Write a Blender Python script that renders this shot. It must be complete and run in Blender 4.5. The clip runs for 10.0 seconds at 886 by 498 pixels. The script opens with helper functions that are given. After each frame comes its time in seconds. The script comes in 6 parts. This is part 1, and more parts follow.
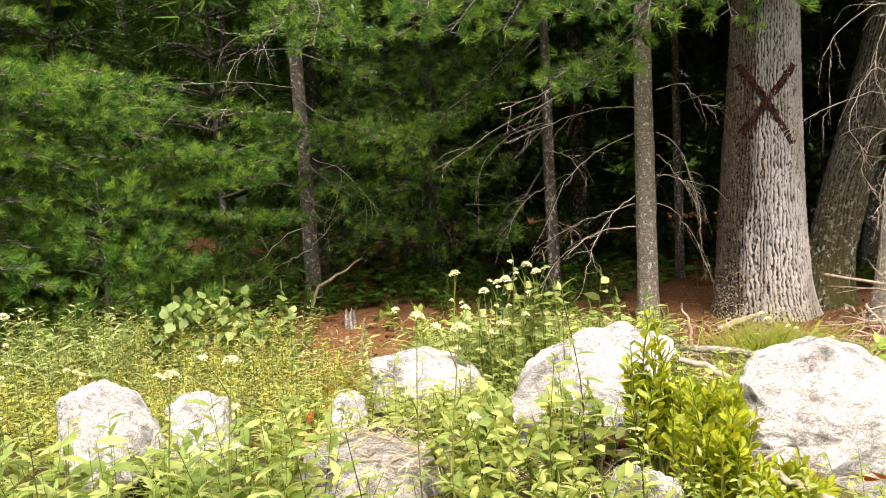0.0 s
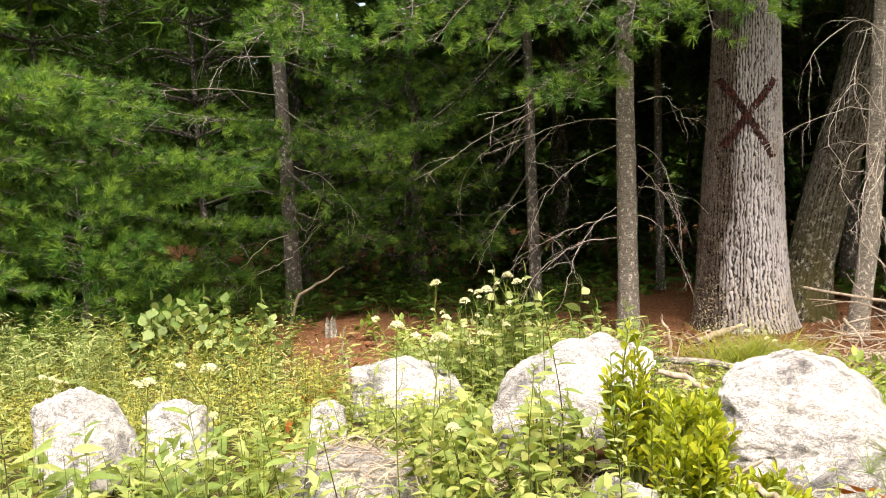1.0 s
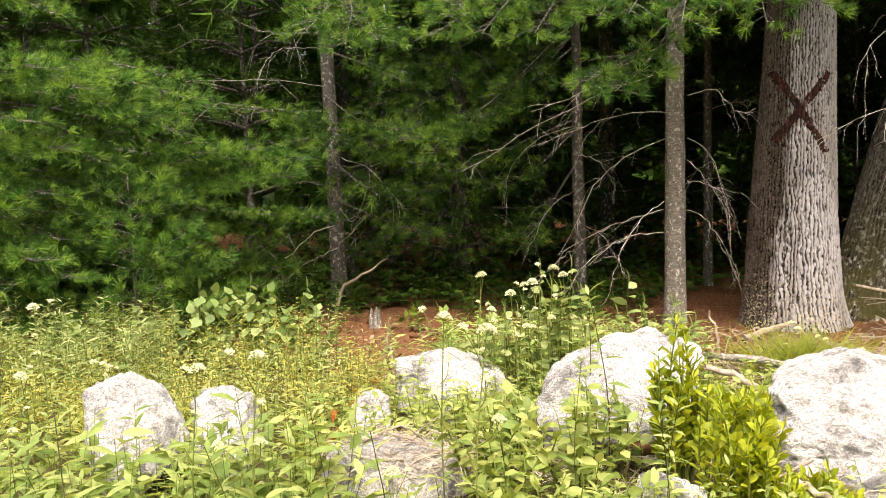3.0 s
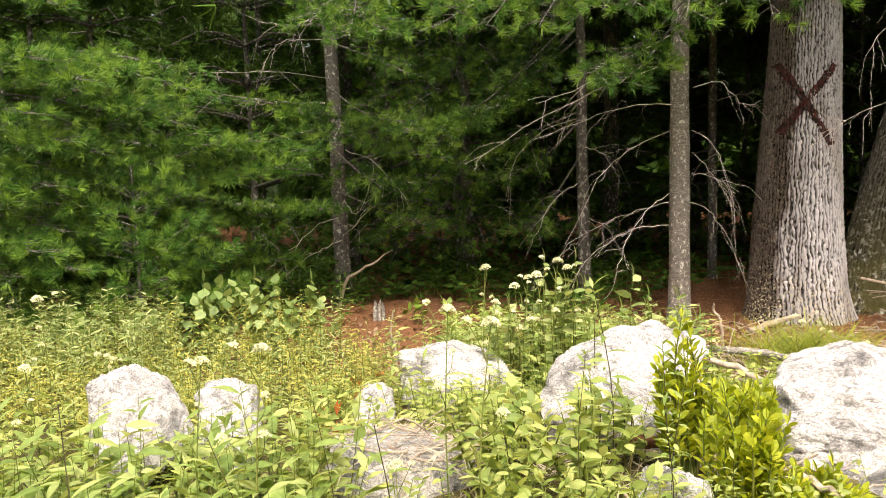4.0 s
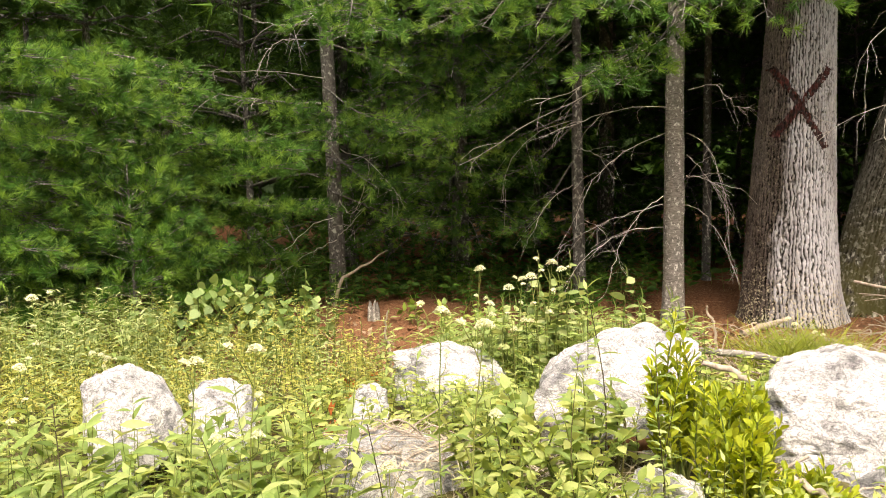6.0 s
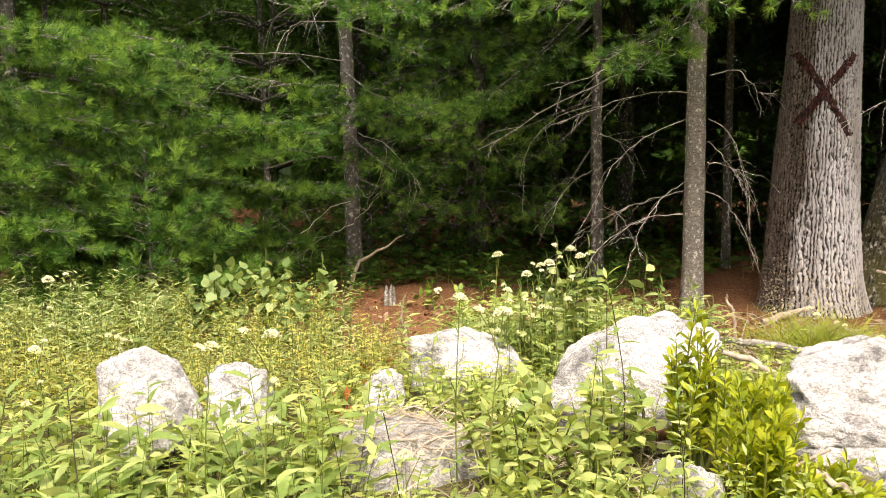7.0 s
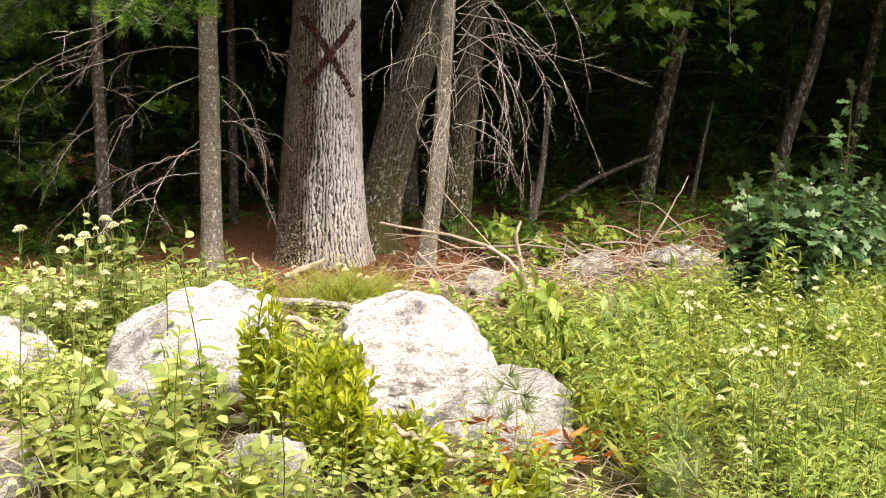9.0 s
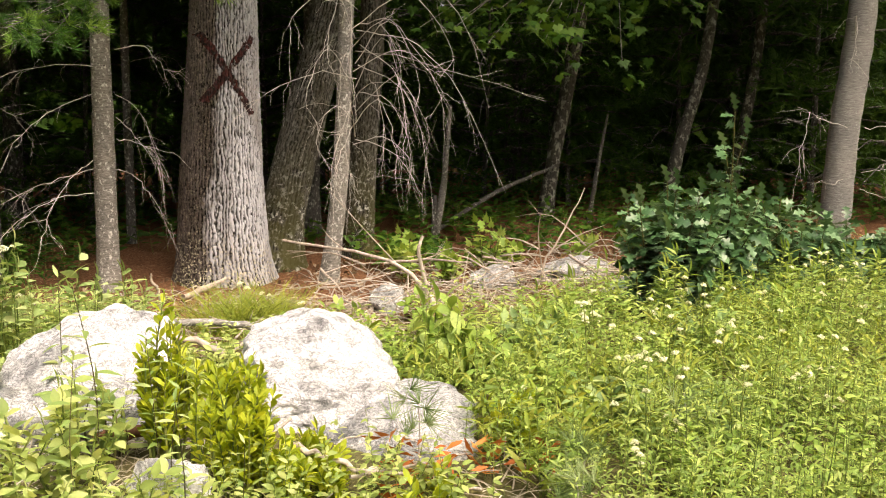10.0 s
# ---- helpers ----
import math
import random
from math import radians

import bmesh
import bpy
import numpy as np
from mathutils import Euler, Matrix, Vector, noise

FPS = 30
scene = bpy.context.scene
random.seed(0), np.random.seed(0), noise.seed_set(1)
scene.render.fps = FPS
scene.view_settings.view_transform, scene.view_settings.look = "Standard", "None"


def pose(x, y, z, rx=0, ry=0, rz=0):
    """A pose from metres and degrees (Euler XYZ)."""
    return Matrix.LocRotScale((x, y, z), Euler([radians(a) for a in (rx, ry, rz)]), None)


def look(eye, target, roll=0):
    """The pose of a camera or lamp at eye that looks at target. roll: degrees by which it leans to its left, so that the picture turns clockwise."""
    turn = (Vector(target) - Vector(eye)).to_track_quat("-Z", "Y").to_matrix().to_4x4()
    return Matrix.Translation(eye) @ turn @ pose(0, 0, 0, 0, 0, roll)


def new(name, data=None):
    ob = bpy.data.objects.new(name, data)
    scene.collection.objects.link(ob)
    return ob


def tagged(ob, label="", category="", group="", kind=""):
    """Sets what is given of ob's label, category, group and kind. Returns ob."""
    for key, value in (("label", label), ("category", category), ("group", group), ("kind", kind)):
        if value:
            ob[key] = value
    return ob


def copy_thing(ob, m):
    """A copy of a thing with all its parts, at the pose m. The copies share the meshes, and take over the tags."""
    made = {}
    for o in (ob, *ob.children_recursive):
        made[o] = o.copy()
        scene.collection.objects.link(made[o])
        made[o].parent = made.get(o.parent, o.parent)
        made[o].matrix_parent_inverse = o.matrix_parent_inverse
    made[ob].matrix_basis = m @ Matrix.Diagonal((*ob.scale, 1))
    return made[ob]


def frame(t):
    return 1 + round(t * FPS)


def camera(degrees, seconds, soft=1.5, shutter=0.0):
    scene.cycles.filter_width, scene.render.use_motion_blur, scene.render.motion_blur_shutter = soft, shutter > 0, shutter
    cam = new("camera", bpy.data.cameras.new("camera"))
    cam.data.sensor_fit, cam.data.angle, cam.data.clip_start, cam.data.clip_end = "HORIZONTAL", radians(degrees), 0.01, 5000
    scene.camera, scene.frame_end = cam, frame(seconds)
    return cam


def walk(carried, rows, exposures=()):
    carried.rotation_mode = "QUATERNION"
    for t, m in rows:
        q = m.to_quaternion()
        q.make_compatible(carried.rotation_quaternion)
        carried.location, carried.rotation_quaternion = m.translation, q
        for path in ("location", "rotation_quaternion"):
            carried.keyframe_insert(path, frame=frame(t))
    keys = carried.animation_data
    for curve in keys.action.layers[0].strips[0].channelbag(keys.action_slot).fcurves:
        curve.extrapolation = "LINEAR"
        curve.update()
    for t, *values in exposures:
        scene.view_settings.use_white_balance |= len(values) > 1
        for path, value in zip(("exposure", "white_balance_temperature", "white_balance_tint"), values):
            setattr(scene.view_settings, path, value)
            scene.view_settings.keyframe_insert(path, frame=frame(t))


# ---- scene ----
cam = camera(50.3, 10.0, soft=1.0, shutter=0.15)
PATH = [
    (0, (0.685, -0.220, 1.342), (0.614, 1.768, 1.139), -2.99),
    (0.5, (0.688, -0.221, 1.345), (0.642, 1.769, 1.148), -2.79),
    (1, (0.688, -0.216, 1.342), (0.656, 1.776, 1.157), -2.29),
    (1.5, (0.691, -0.222, 1.339), (0.656, 1.768, 1.141), -2.19),
    (2, (0.685, -0.225, 1.341), (0.625, 1.765, 1.147), -1.99),
    (2.5, (0.684, -0.225, 1.342), (0.581, 1.763, 1.150), -1.89),
    (3, (0.674, -0.209, 1.334), (0.550, 1.777, 1.138), -1.79),
    (4.5, (0.672, -0.201, 1.336), (0.537, 1.783, 1.120), -1.69),
    (5, (0.669, -0.206, 1.335), (0.533, 1.778, 1.122), -1.49),
    (5.5, (0.676, -0.219, 1.344), (0.555, 1.766, 1.132), -1.39),
    (6.8, (0.674, -0.184, 1.342), (0.532, 1.797, 1.110), -0.99),
    (7, (0.667, -0.172, 1.345), (0.510, 1.806, 1.099), -0.89),
    (7.2, (0.646, -0.143, 1.352), (0.555, 1.838, 1.093), -0.38),
    (7.4, (0.610, -0.100, 1.364), (0.616, 1.882, 1.101), 0.23),
    (7.5, (0.593, -0.082, 1.370), (0.639, 1.899, 1.100), 0.43),
    (7.6, (0.576, -0.067, 1.378), (0.693, 1.909, 1.097), 0.43),
    (7.7, (0.558, -0.053, 1.387), (0.783, 1.911, 1.085), 0.32),
    (7.9, (0.520, -0.029, 1.405), (0.946, 1.897, 1.075), 0.08),
    (8, (0.502, -0.021, 1.411), (1.016, 1.882, 1.072), 0.05),
    (8.1, (0.483, -0.018, 1.414), (1.088, 1.856, 1.065), 0.01),
    (8.4, (0.424, -0.025, 1.416), (1.171, 1.796, 1.060), 0.43),
    (8.5, (0.411, -0.027, 1.417), (1.188, 1.781, 1.060), 0.51),
    (9, (0.400, -0.026, 1.414), (1.285, 1.733, 1.062), 1.13),
    (9.5, (0.406, -0.046, 1.416), (1.379, 1.670, 1.083), 0.76),
    (10, (0.402, -0.075, 1.430), (1.461, 1.591, 1.110), 0.78),
]
EXPOSURES = [(0, 1.66, 7300, 13), (10, 1.66, 7300, 13)]
walk(cam, [(t, look(eye, target, roll)) for t, eye, target, roll in PATH], EXPOSURES)

# ---- light ----
world = bpy.data.worlds.new("hazy_sky")
scene.world = world
world.use_nodes = True
wn = world.node_tree
sky = wn.nodes.new("ShaderNodeTexSky")
sky.sky_type, sky.sun_disc = "NISHITA", False
sky.sun_elevation, sky.sun_rotation = radians(59), radians(173)
sky.air_density, sky.dust_density, sky.ozone_density = 1.0, 6.0, 0.6
wn.nodes["Background"].inputs["Strength"].default_value = 0.15
wn.links.new(sky.outputs[0], wn.nodes["Background"].inputs["Color"])
sun_data = bpy.data.lights.new("sun", "SUN")
sun_data.energy, sun_data.angle, sun_data.color = 1.5, radians(45), (1.0, 0.95, 0.86)
sun = new("sun", sun_data)
sun.matrix_world = look((0.5, -4.4, 7.4), (0.0, 0.0, 0.0))

# ---- node helpers and materials ----


def node(nt, kind, links=None, **values):
    n = nt.nodes.new(kind)
    for key, value in values.items():
        n.inputs[key.replace("_", " ")].default_value = value
    for key, source in (links or {}).items():
        nt.links.new(source, n.inputs[key])
    return n


def ramp(nt, source, *stops):
    n = nt.nodes.new("ShaderNodeValToRGB")
    while len(n.color_ramp.elements) < len(stops):
        n.color_ramp.elements.new(0.5)
    for e, (at, colour) in zip(n.color_ramp.elements, stops):
        e.position, e.color = at, (*colour, 1)
    nt.links.new(source, n.inputs[0])
    return n.outputs[0]


def blend(nt, fac, a, b, how="MIX"):
    n = nt.nodes.new("ShaderNodeMix")
    n.data_type, n.blend_type = "RGBA", how
    for slot, value in ((0, fac), (6, a), (7, b)):
        if isinstance(value, (int, float)):
            n.inputs[slot].default_value = value
        elif isinstance(value, tuple):
            n.inputs[slot].default_value = (*value, 1)
        else:
            nt.links.new(value, n.inputs[slot])
    return n.outputs[2]


def fresh(name, rough=0.8, spec=0.3):
    m = bpy.data.materials.new(name)
    m.use_nodes = True
    nt = m.node_tree
    b = nt.nodes["Principled BSDF"]
    b.inputs["Roughness"].default_value = rough
    b.inputs["Specular IOR Level"].default_value = spec
    return m, nt, b


def bumped(nt, b, height, strength=0.5, distance=0.01):
    n = node(nt, "ShaderNodeBump", {"Height": height}, Strength=strength, Distance=distance)
    nt.links.new(n.outputs[0], b.inputs["Normal"])


def coords(nt, scale=(1, 1, 1)):
    c = nt.nodes.new("ShaderNodeTexCoord")
    n = node(nt, "ShaderNodeMapping", {"Vector": c.outputs["Object"]}, Scale=scale)
    return n.outputs[0]


def chance(nt):
    """A number that differs from leaf to leaf, loose or joined."""
    a, b = nt.nodes.new("ShaderNodeObjectInfo"), nt.nodes.new("ShaderNodeNewGeometry")
    s = nt.nodes.new("ShaderNodeMath")
    s.operation = "ADD"
    nt.links.new(a.outputs["Random"], s.inputs[0])
    nt.links.new(b.outputs["Random Per Island"], s.inputs[1])
    f = nt.nodes.new("ShaderNodeMath")
    f.operation = "FRACT"
    nt.links.new(s.outputs[0], f.inputs[0])
    return f.outputs[0]


def leaf_material(name, dark, mid, light, gloss=0.5, through_light=0.4, old=None, old_from=0.93):
    m, nt, b = fresh(name, gloss, 0.35)
    r = chance(nt)
    stops = [(0.0, dark), (0.5, mid), (old_from - 0.08, light)]
    stops += [(old_from + 0.02, old)] if old else []
    col = ramp(nt, r, *stops)
    n = node(nt, "ShaderNodeTexNoise", {"Vector": coords(nt)}, Scale=60.0, Detail=3.0)
    col = blend(nt, 0.35, col, ramp(nt, n.outputs[0], (0.3, (0.55, 0.6, 0.5)), (0.7, (1.3, 1.25, 1.1))), "MULTIPLY")
    nt.links.new(col, b.inputs["Base Color"])
    t = node(nt, "ShaderNodeBsdfTranslucent")
    nt.links.new(blend(nt, 1.0, col, (1.3, 1.15, 0.75), "MULTIPLY"), t.inputs["Color"])
    mix = node(nt, "ShaderNodeMixShader", {1: b.outputs[0], 2: t.outputs[0]})
    mix.inputs[0].default_value = through_light
    nt.links.new(mix.outputs[0], nt.nodes["Material Output"].inputs[0])
    return m


def bark_material(name, deep, ridge, spots, stretch=(1, 1, 0.2), spot_scale=14.0, spot_from=0.62, bump=0.6, moss=None):
    m, nt, b = fresh(name, 0.92, 0.15)
    grain = node(nt, "ShaderNodeTexNoise", {"Vector": coords(nt, stretch)}, Scale=70.0, Detail=6.0, Roughness=0.65)
    broad = node(nt, "ShaderNodeTexNoise", {"Vector": coords(nt, (1, 1, 0.5))}, Scale=5.0, Detail=4.0)
    patch = node(nt, "ShaderNodeTexNoise", {"Vector": coords(nt, (1, 1, 0.7))}, Scale=spot_scale, Detail=5.0, Roughness=0.7)
    col = ramp(nt, grain.outputs[0], (0.3, deep), (0.7, ridge))
    col = blend(nt, 0.5, col, ramp(nt, broad.outputs[0], (0.3, (0.6, 0.6, 0.6)), (0.7, (1.25, 1.2, 1.15))), "MULTIPLY")
    f = ramp(nt, patch.outputs[0], (spot_from, (0, 0, 0)), (spot_from + 0.08, (1, 1, 1)))
    col = blend(nt, f, col, spots)
    if moss:
        g = node(nt, "ShaderNodeTexNoise", {"Vector": coords(nt)}, Scale=9.0, Detail=5.0)
        col = blend(nt, ramp(nt, g.outputs[0], (0.5, (0, 0, 0)), (0.62, (0.8, 0.8, 0.8))), col, moss)
    nt.links.new(col, b.inputs["Base Color"])
    bumped(nt, b, grain.outputs[0], bump, 0.006)
    return m


def ridged_bark(name, crack, low, high, lichen, moss=None, moss_top=0.5, speck=26.0):
    """Furrowed bark: the mesh carries the relief, 'ridge' tells furrow from crest."""
    m, nt, b = fresh(name, 0.93, 0.12)
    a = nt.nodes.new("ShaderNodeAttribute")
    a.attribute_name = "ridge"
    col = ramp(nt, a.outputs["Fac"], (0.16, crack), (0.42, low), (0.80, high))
    grain = node(nt, "ShaderNodeTexNoise", {"Vector": coords(nt, (1, 1, 0.3))}, Scale=90.0, Detail=6.0, Roughness=0.7)
    col = blend(nt, 0.7, col, ramp(nt, grain.outputs[0], (0.3, (0.6, 0.58, 0.56)), (0.7, (1.35, 1.33, 1.3))), "MULTIPLY")
    stain = node(nt, "ShaderNodeTexNoise", {"Vector": coords(nt, (1.6, 1.6, 0.45))}, Scale=2.4, Detail=4.0, Distortion=0.6)
    col = blend(nt, 0.8, col, ramp(nt, stain.outputs[0], (0.35, (0.5, 0.46, 0.42)), (0.55, (1.0, 1.0, 1.0)), (0.75, (1.2, 1.2, 1.22))), "MULTIPLY")
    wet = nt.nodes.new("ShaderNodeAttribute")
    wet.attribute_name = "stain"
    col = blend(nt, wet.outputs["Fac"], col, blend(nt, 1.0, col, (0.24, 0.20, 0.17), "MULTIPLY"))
    patch = node(nt, "ShaderNodeTexNoise", {"Vector": coords(nt)}, Scale=speck, Detail=6.0, Roughness=0.7)
    z = nt.nodes.new("ShaderNodeSeparateXYZ")
    nt.links.new(coords(nt), z.inputs[0])
    low_down = ramp(nt, z.outputs[2], (0.1, (1, 1, 1)), (moss_top, (0.15, 0.15, 0.15)))
    f = blend(nt, 1.0, ramp(nt, patch.outputs[0], (0.535, (0, 0, 0)), (0.585, (1, 1, 1))), low_down, "MULTIPLY")
    col = blend(nt, f, col, lichen)
    if moss:
        g = node(nt, "ShaderNodeTexNoise", {"Vector": coords(nt)}, Scale=6.0, Detail=5.0)
        f = blend(nt, 1.0, ramp(nt, g.outputs[0], (0.38, (0, 0, 0)), (0.48, (0.9, 0.9, 0.9))), low_down, "MULTIPLY")
        col = blend(nt, f, col, moss)
    nt.links.new(col, b.inputs["Base Color"])
    bumped(nt, b, grain.outputs[0], 0.6, 0.004)
    return m


def granite(name, tint=(1.0, 1.0, 1.0)):
    m, nt, b = fresh(name, 0.9, 0.25)
    fine = node(nt, "ShaderNodeTexNoise", {"Vector": coords(nt)}, Scale=140.0, Detail=4.0, Roughness=0.7)
    broad = node(nt, "ShaderNodeTexNoise", {"Vector": coords(nt)}, Scale=6.0, Detail=7.0, Roughness=0.65, Distortion=0.6)
    veins = node(nt, "ShaderNodeTexNoise", {"Vector": coords(nt, (1, 1, 1.6))}, Scale=19.0, Detail=6.0, Roughness=0.7, Distortion=1.2)
    pits = node(nt, "ShaderNodeTexNoise", {"Vector": coords(nt)}, Scale=48.0, Detail=5.0, Roughness=0.75, Distortion=0.5)
    col = ramp(nt, broad.outputs[0], (0.34, (0.24, 0.245, 0.25)), (0.435, (0.57, 0.575, 0.585)), (0.54, (0.81, 0.815, 0.82)))
    # Thin wandering cracks, dark lichen crust and speckle.
    crack = ramp(nt, veins.outputs[0], (0.45, (1, 1, 1)), (0.485, (0.28, 0.28, 0.29)), (0.50, (0.28, 0.28, 0.29)), (0.535, (1, 1, 1)))
    col = blend(nt, 0.75, col, crack, "MULTIPLY")
    col = blend(nt, 0.4, col, ramp(nt, pits.outputs[0], (0.37, (0.34, 0.34, 0.345)), (0.46, (1.0, 1.0, 1.0))), "MULTIPLY")
    col = blend(nt, 0.3, col, ramp(nt, fine.outputs[0], (0.35, (0.55, 0.54, 0.54)), (0.6, (1.15, 1.15, 1.15))), "MULTIPLY")
    col = blend(nt, 1.0, col, tint, "MULTIPLY")
    nt.links.new(col, b.inputs["Base Color"])
    h = blend(nt, 0.5, veins.outputs[0], pits.outputs[0])
    bumped(nt, b, h, 1.0, 0.045)
    return m


def plain_wood(name, a, c, scale=40.0):
    m, nt, b = fresh(name, 0.85, 0.2)
    n = node(nt, "ShaderNodeTexNoise", {"Vector": coords(nt, (1, 1, 0.25))}, Scale=scale, Detail=6.0, Roughness=0.65)
    col = ramp(nt, n.outputs[0], (0.3, a), (0.7, c))
    o = nt.nodes.new("ShaderNodeObjectInfo")
    col = blend(nt, 0.6, col, ramp(nt, o.outputs["Random"], (0.0, (0.6, 0.55, 0.5)), (1.0, (1.25, 1.2, 1.15))), "MULTIPLY")
    nt.links.new(col, b.inputs["Base Color"])
    bumped(nt, b, n.outputs[0], 0.4, 0.004)
    return m


M_needle = leaf_material("pine_needles", (0.026, 0.084, 0.012), (0.073, 0.186, 0.027), (0.186, 0.335, 0.052), 0.6, 0.3)
# Darker copy of the needle greens: the wood's shade is put into the colour.
M_needle_shade_tint = leaf_material("shade_tinted_needles", (0.022, 0.064, 0.006), (0.042, 0.108, 0.009), (0.072, 0.160, 0.014), 0.65, 0.25)
M_lance = leaf_material("lance_leaves", (0.170, 0.265, 0.075), (0.286, 0.403, 0.125), (0.435, 0.519, 0.213), 0.5, 0.46)
M_fern = leaf_material("yellow_herb_leaves", (0.221, 0.273, 0.062), (0.357, 0.399, 0.105), (0.504, 0.504, 0.161), 0.6, 0.44)
M_bramble = leaf_material("bramble_leaves", (0.201, 0.286, 0.075), (0.329, 0.424, 0.125), (0.477, 0.541, 0.213), 0.5, 0.48)
M_pale = leaf_material("pale_herb_leaves", (0.184, 0.270, 0.096), (0.292, 0.389, 0.153), (0.432, 0.508, 0.255), 0.55, 0.4)
M_straw = leaf_material("dry_straw", (0.24, 0.21, 0.17), (0.40, 0.36, 0.30), (0.58, 0.54, 0.47), 0.8, 0.2)
M_bush = leaf_material("bayberry_leaves", (0.19, 0.26, 0.015), (0.31, 0.40, 0.025), (0.46, 0.52, 0.05), 0.5, 0.52)
M_heart = leaf_material("heart_leaves", (0.13, 0.22, 0.070), (0.21, 0.32, 0.11), (0.32, 0.42, 0.18), 0.5, 0.42)
M_broad = leaf_material("broad_leaves", (0.15, 0.25, 0.045), (0.24, 0.37, 0.07), (0.37, 0.48, 0.13), 0.5, 0.42)
M_meadow = leaf_material("meadow_leaves", (0.16, 0.26, 0.060), (0.265, 0.385, 0.092), (0.40, 0.50, 0.145), 0.5, 0.44)
M_blue = leaf_material("blue_green_leaves", (0.13, 0.22, 0.075), (0.20, 0.31, 0.11), (0.31, 0.42, 0.17), 0.5, 0.4)
M_seedling = leaf_material("seedling_needles", (0.15, 0.23, 0.09), (0.24, 0.34, 0.15), (0.34, 0.43, 0.22), 0.6, 0.35)
M_oakleaf = leaf_material("oak_leaves", (0.034, 0.080, 0.032), (0.064, 0.138, 0.056), (0.14, 0.235, 0.12), 0.28, 0.2)
M_maple = leaf_material("maple_leaves", (0.036, 0.105, 0.012), (0.064, 0.16, 0.017), (0.115, 0.23, 0.03), 0.6, 0.4)
M_sedge = leaf_material("sedge_blades", (0.12, 0.17, 0.02), (0.20, 0.27, 0.03), (0.30, 0.34, 0.06), 0.55, 0.35)
M_rust = leaf_material("dead_fern_leaves", (0.30, 0.09, 0.02), (0.42, 0.13, 0.03), (0.50, 0.22, 0.06), 0.7, 0.3)
M_stem = leaf_material("green_stems", (0.10, 0.14, 0.03), (0.16, 0.22, 0.05), (0.24, 0.26, 0.08), 0.6, 0.1)
M_darkstem = leaf_material("reddish_stems", (0.06, 0.05, 0.025), (0.09, 0.08, 0.03), (0.13, 0.12, 0.04), 0.6, 0.05)
M_petal = leaf_material("white_petals", (0.46, 0.50, 0.30), (0.58, 0.60, 0.40), (0.68, 0.68, 0.50), 0.7, 0.25)
M_pinebark = bark_material("pine_bark", (0.045, 0.044, 0.041), (0.165, 0.160, 0.150), (0.38, 0.39, 0.35), (1, 1, 0.6), 34.0, 0.545, 1.0)
M_patchbark = bark_material("lichen_bark", (0.030, 0.029, 0.025), (0.12, 0.115, 0.10), (0.32, 0.33, 0.28), (1, 1, 0.5), 16.0, 0.51, 1.0)
M_greybark = bark_material("grey_bark", (0.085, 0.080, 0.072), (0.32, 0.31, 0.285), (0.56, 0.56, 0.52), (0.45, 0.45, 1.7), 46.0, 0.55, 1.0)
M_palebark = bark_material("pale_pine_bark", (0.13, 0.125, 0.118), (0.33, 0.325, 0.31), (0.42, 0.42, 0.39), (0.25, 0.25, 2.2), 60.0, 0.60, 1.0)
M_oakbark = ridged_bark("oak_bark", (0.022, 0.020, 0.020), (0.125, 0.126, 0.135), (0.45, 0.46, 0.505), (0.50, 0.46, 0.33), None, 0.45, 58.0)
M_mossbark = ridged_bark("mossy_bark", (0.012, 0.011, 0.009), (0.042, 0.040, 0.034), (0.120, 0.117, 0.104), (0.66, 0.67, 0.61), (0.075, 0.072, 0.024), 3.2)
M_rock = granite("granite")
M_rockdark = granite("weathered_granite", (0.74, 0.74, 0.73))
M_twig = plain_wood("dead_twigs", (0.33, 0.315, 0.295), (0.64, 0.62, 0.585))
M_dead = plain_wood("bleached_wood", (0.26, 0.22, 0.18), (0.55, 0.49, 0.42))
M_brush = plain_wood("brush_sticks", (0.20, 0.165, 0.135), (0.55, 0.50, 0.44))
M_rotten = plain_wood("rotten_wood", (0.07, 0.032, 0.018), (0.22, 0.11, 0.06))
M_paint, _nt, _b = fresh("dark_red_paint", 0.6, 0.3)
_n = node(_nt, "ShaderNodeTexNoise", {"Vector": coords(_nt)}, Scale=30.0, Detail=5.0)
_nt.links.new(ramp(_nt, _n.outputs[0], (0.40, (0.010, 0.005, 0.004)), (0.68, (0.080, 0.014, 0.011))), _b.inputs["Base Color"])


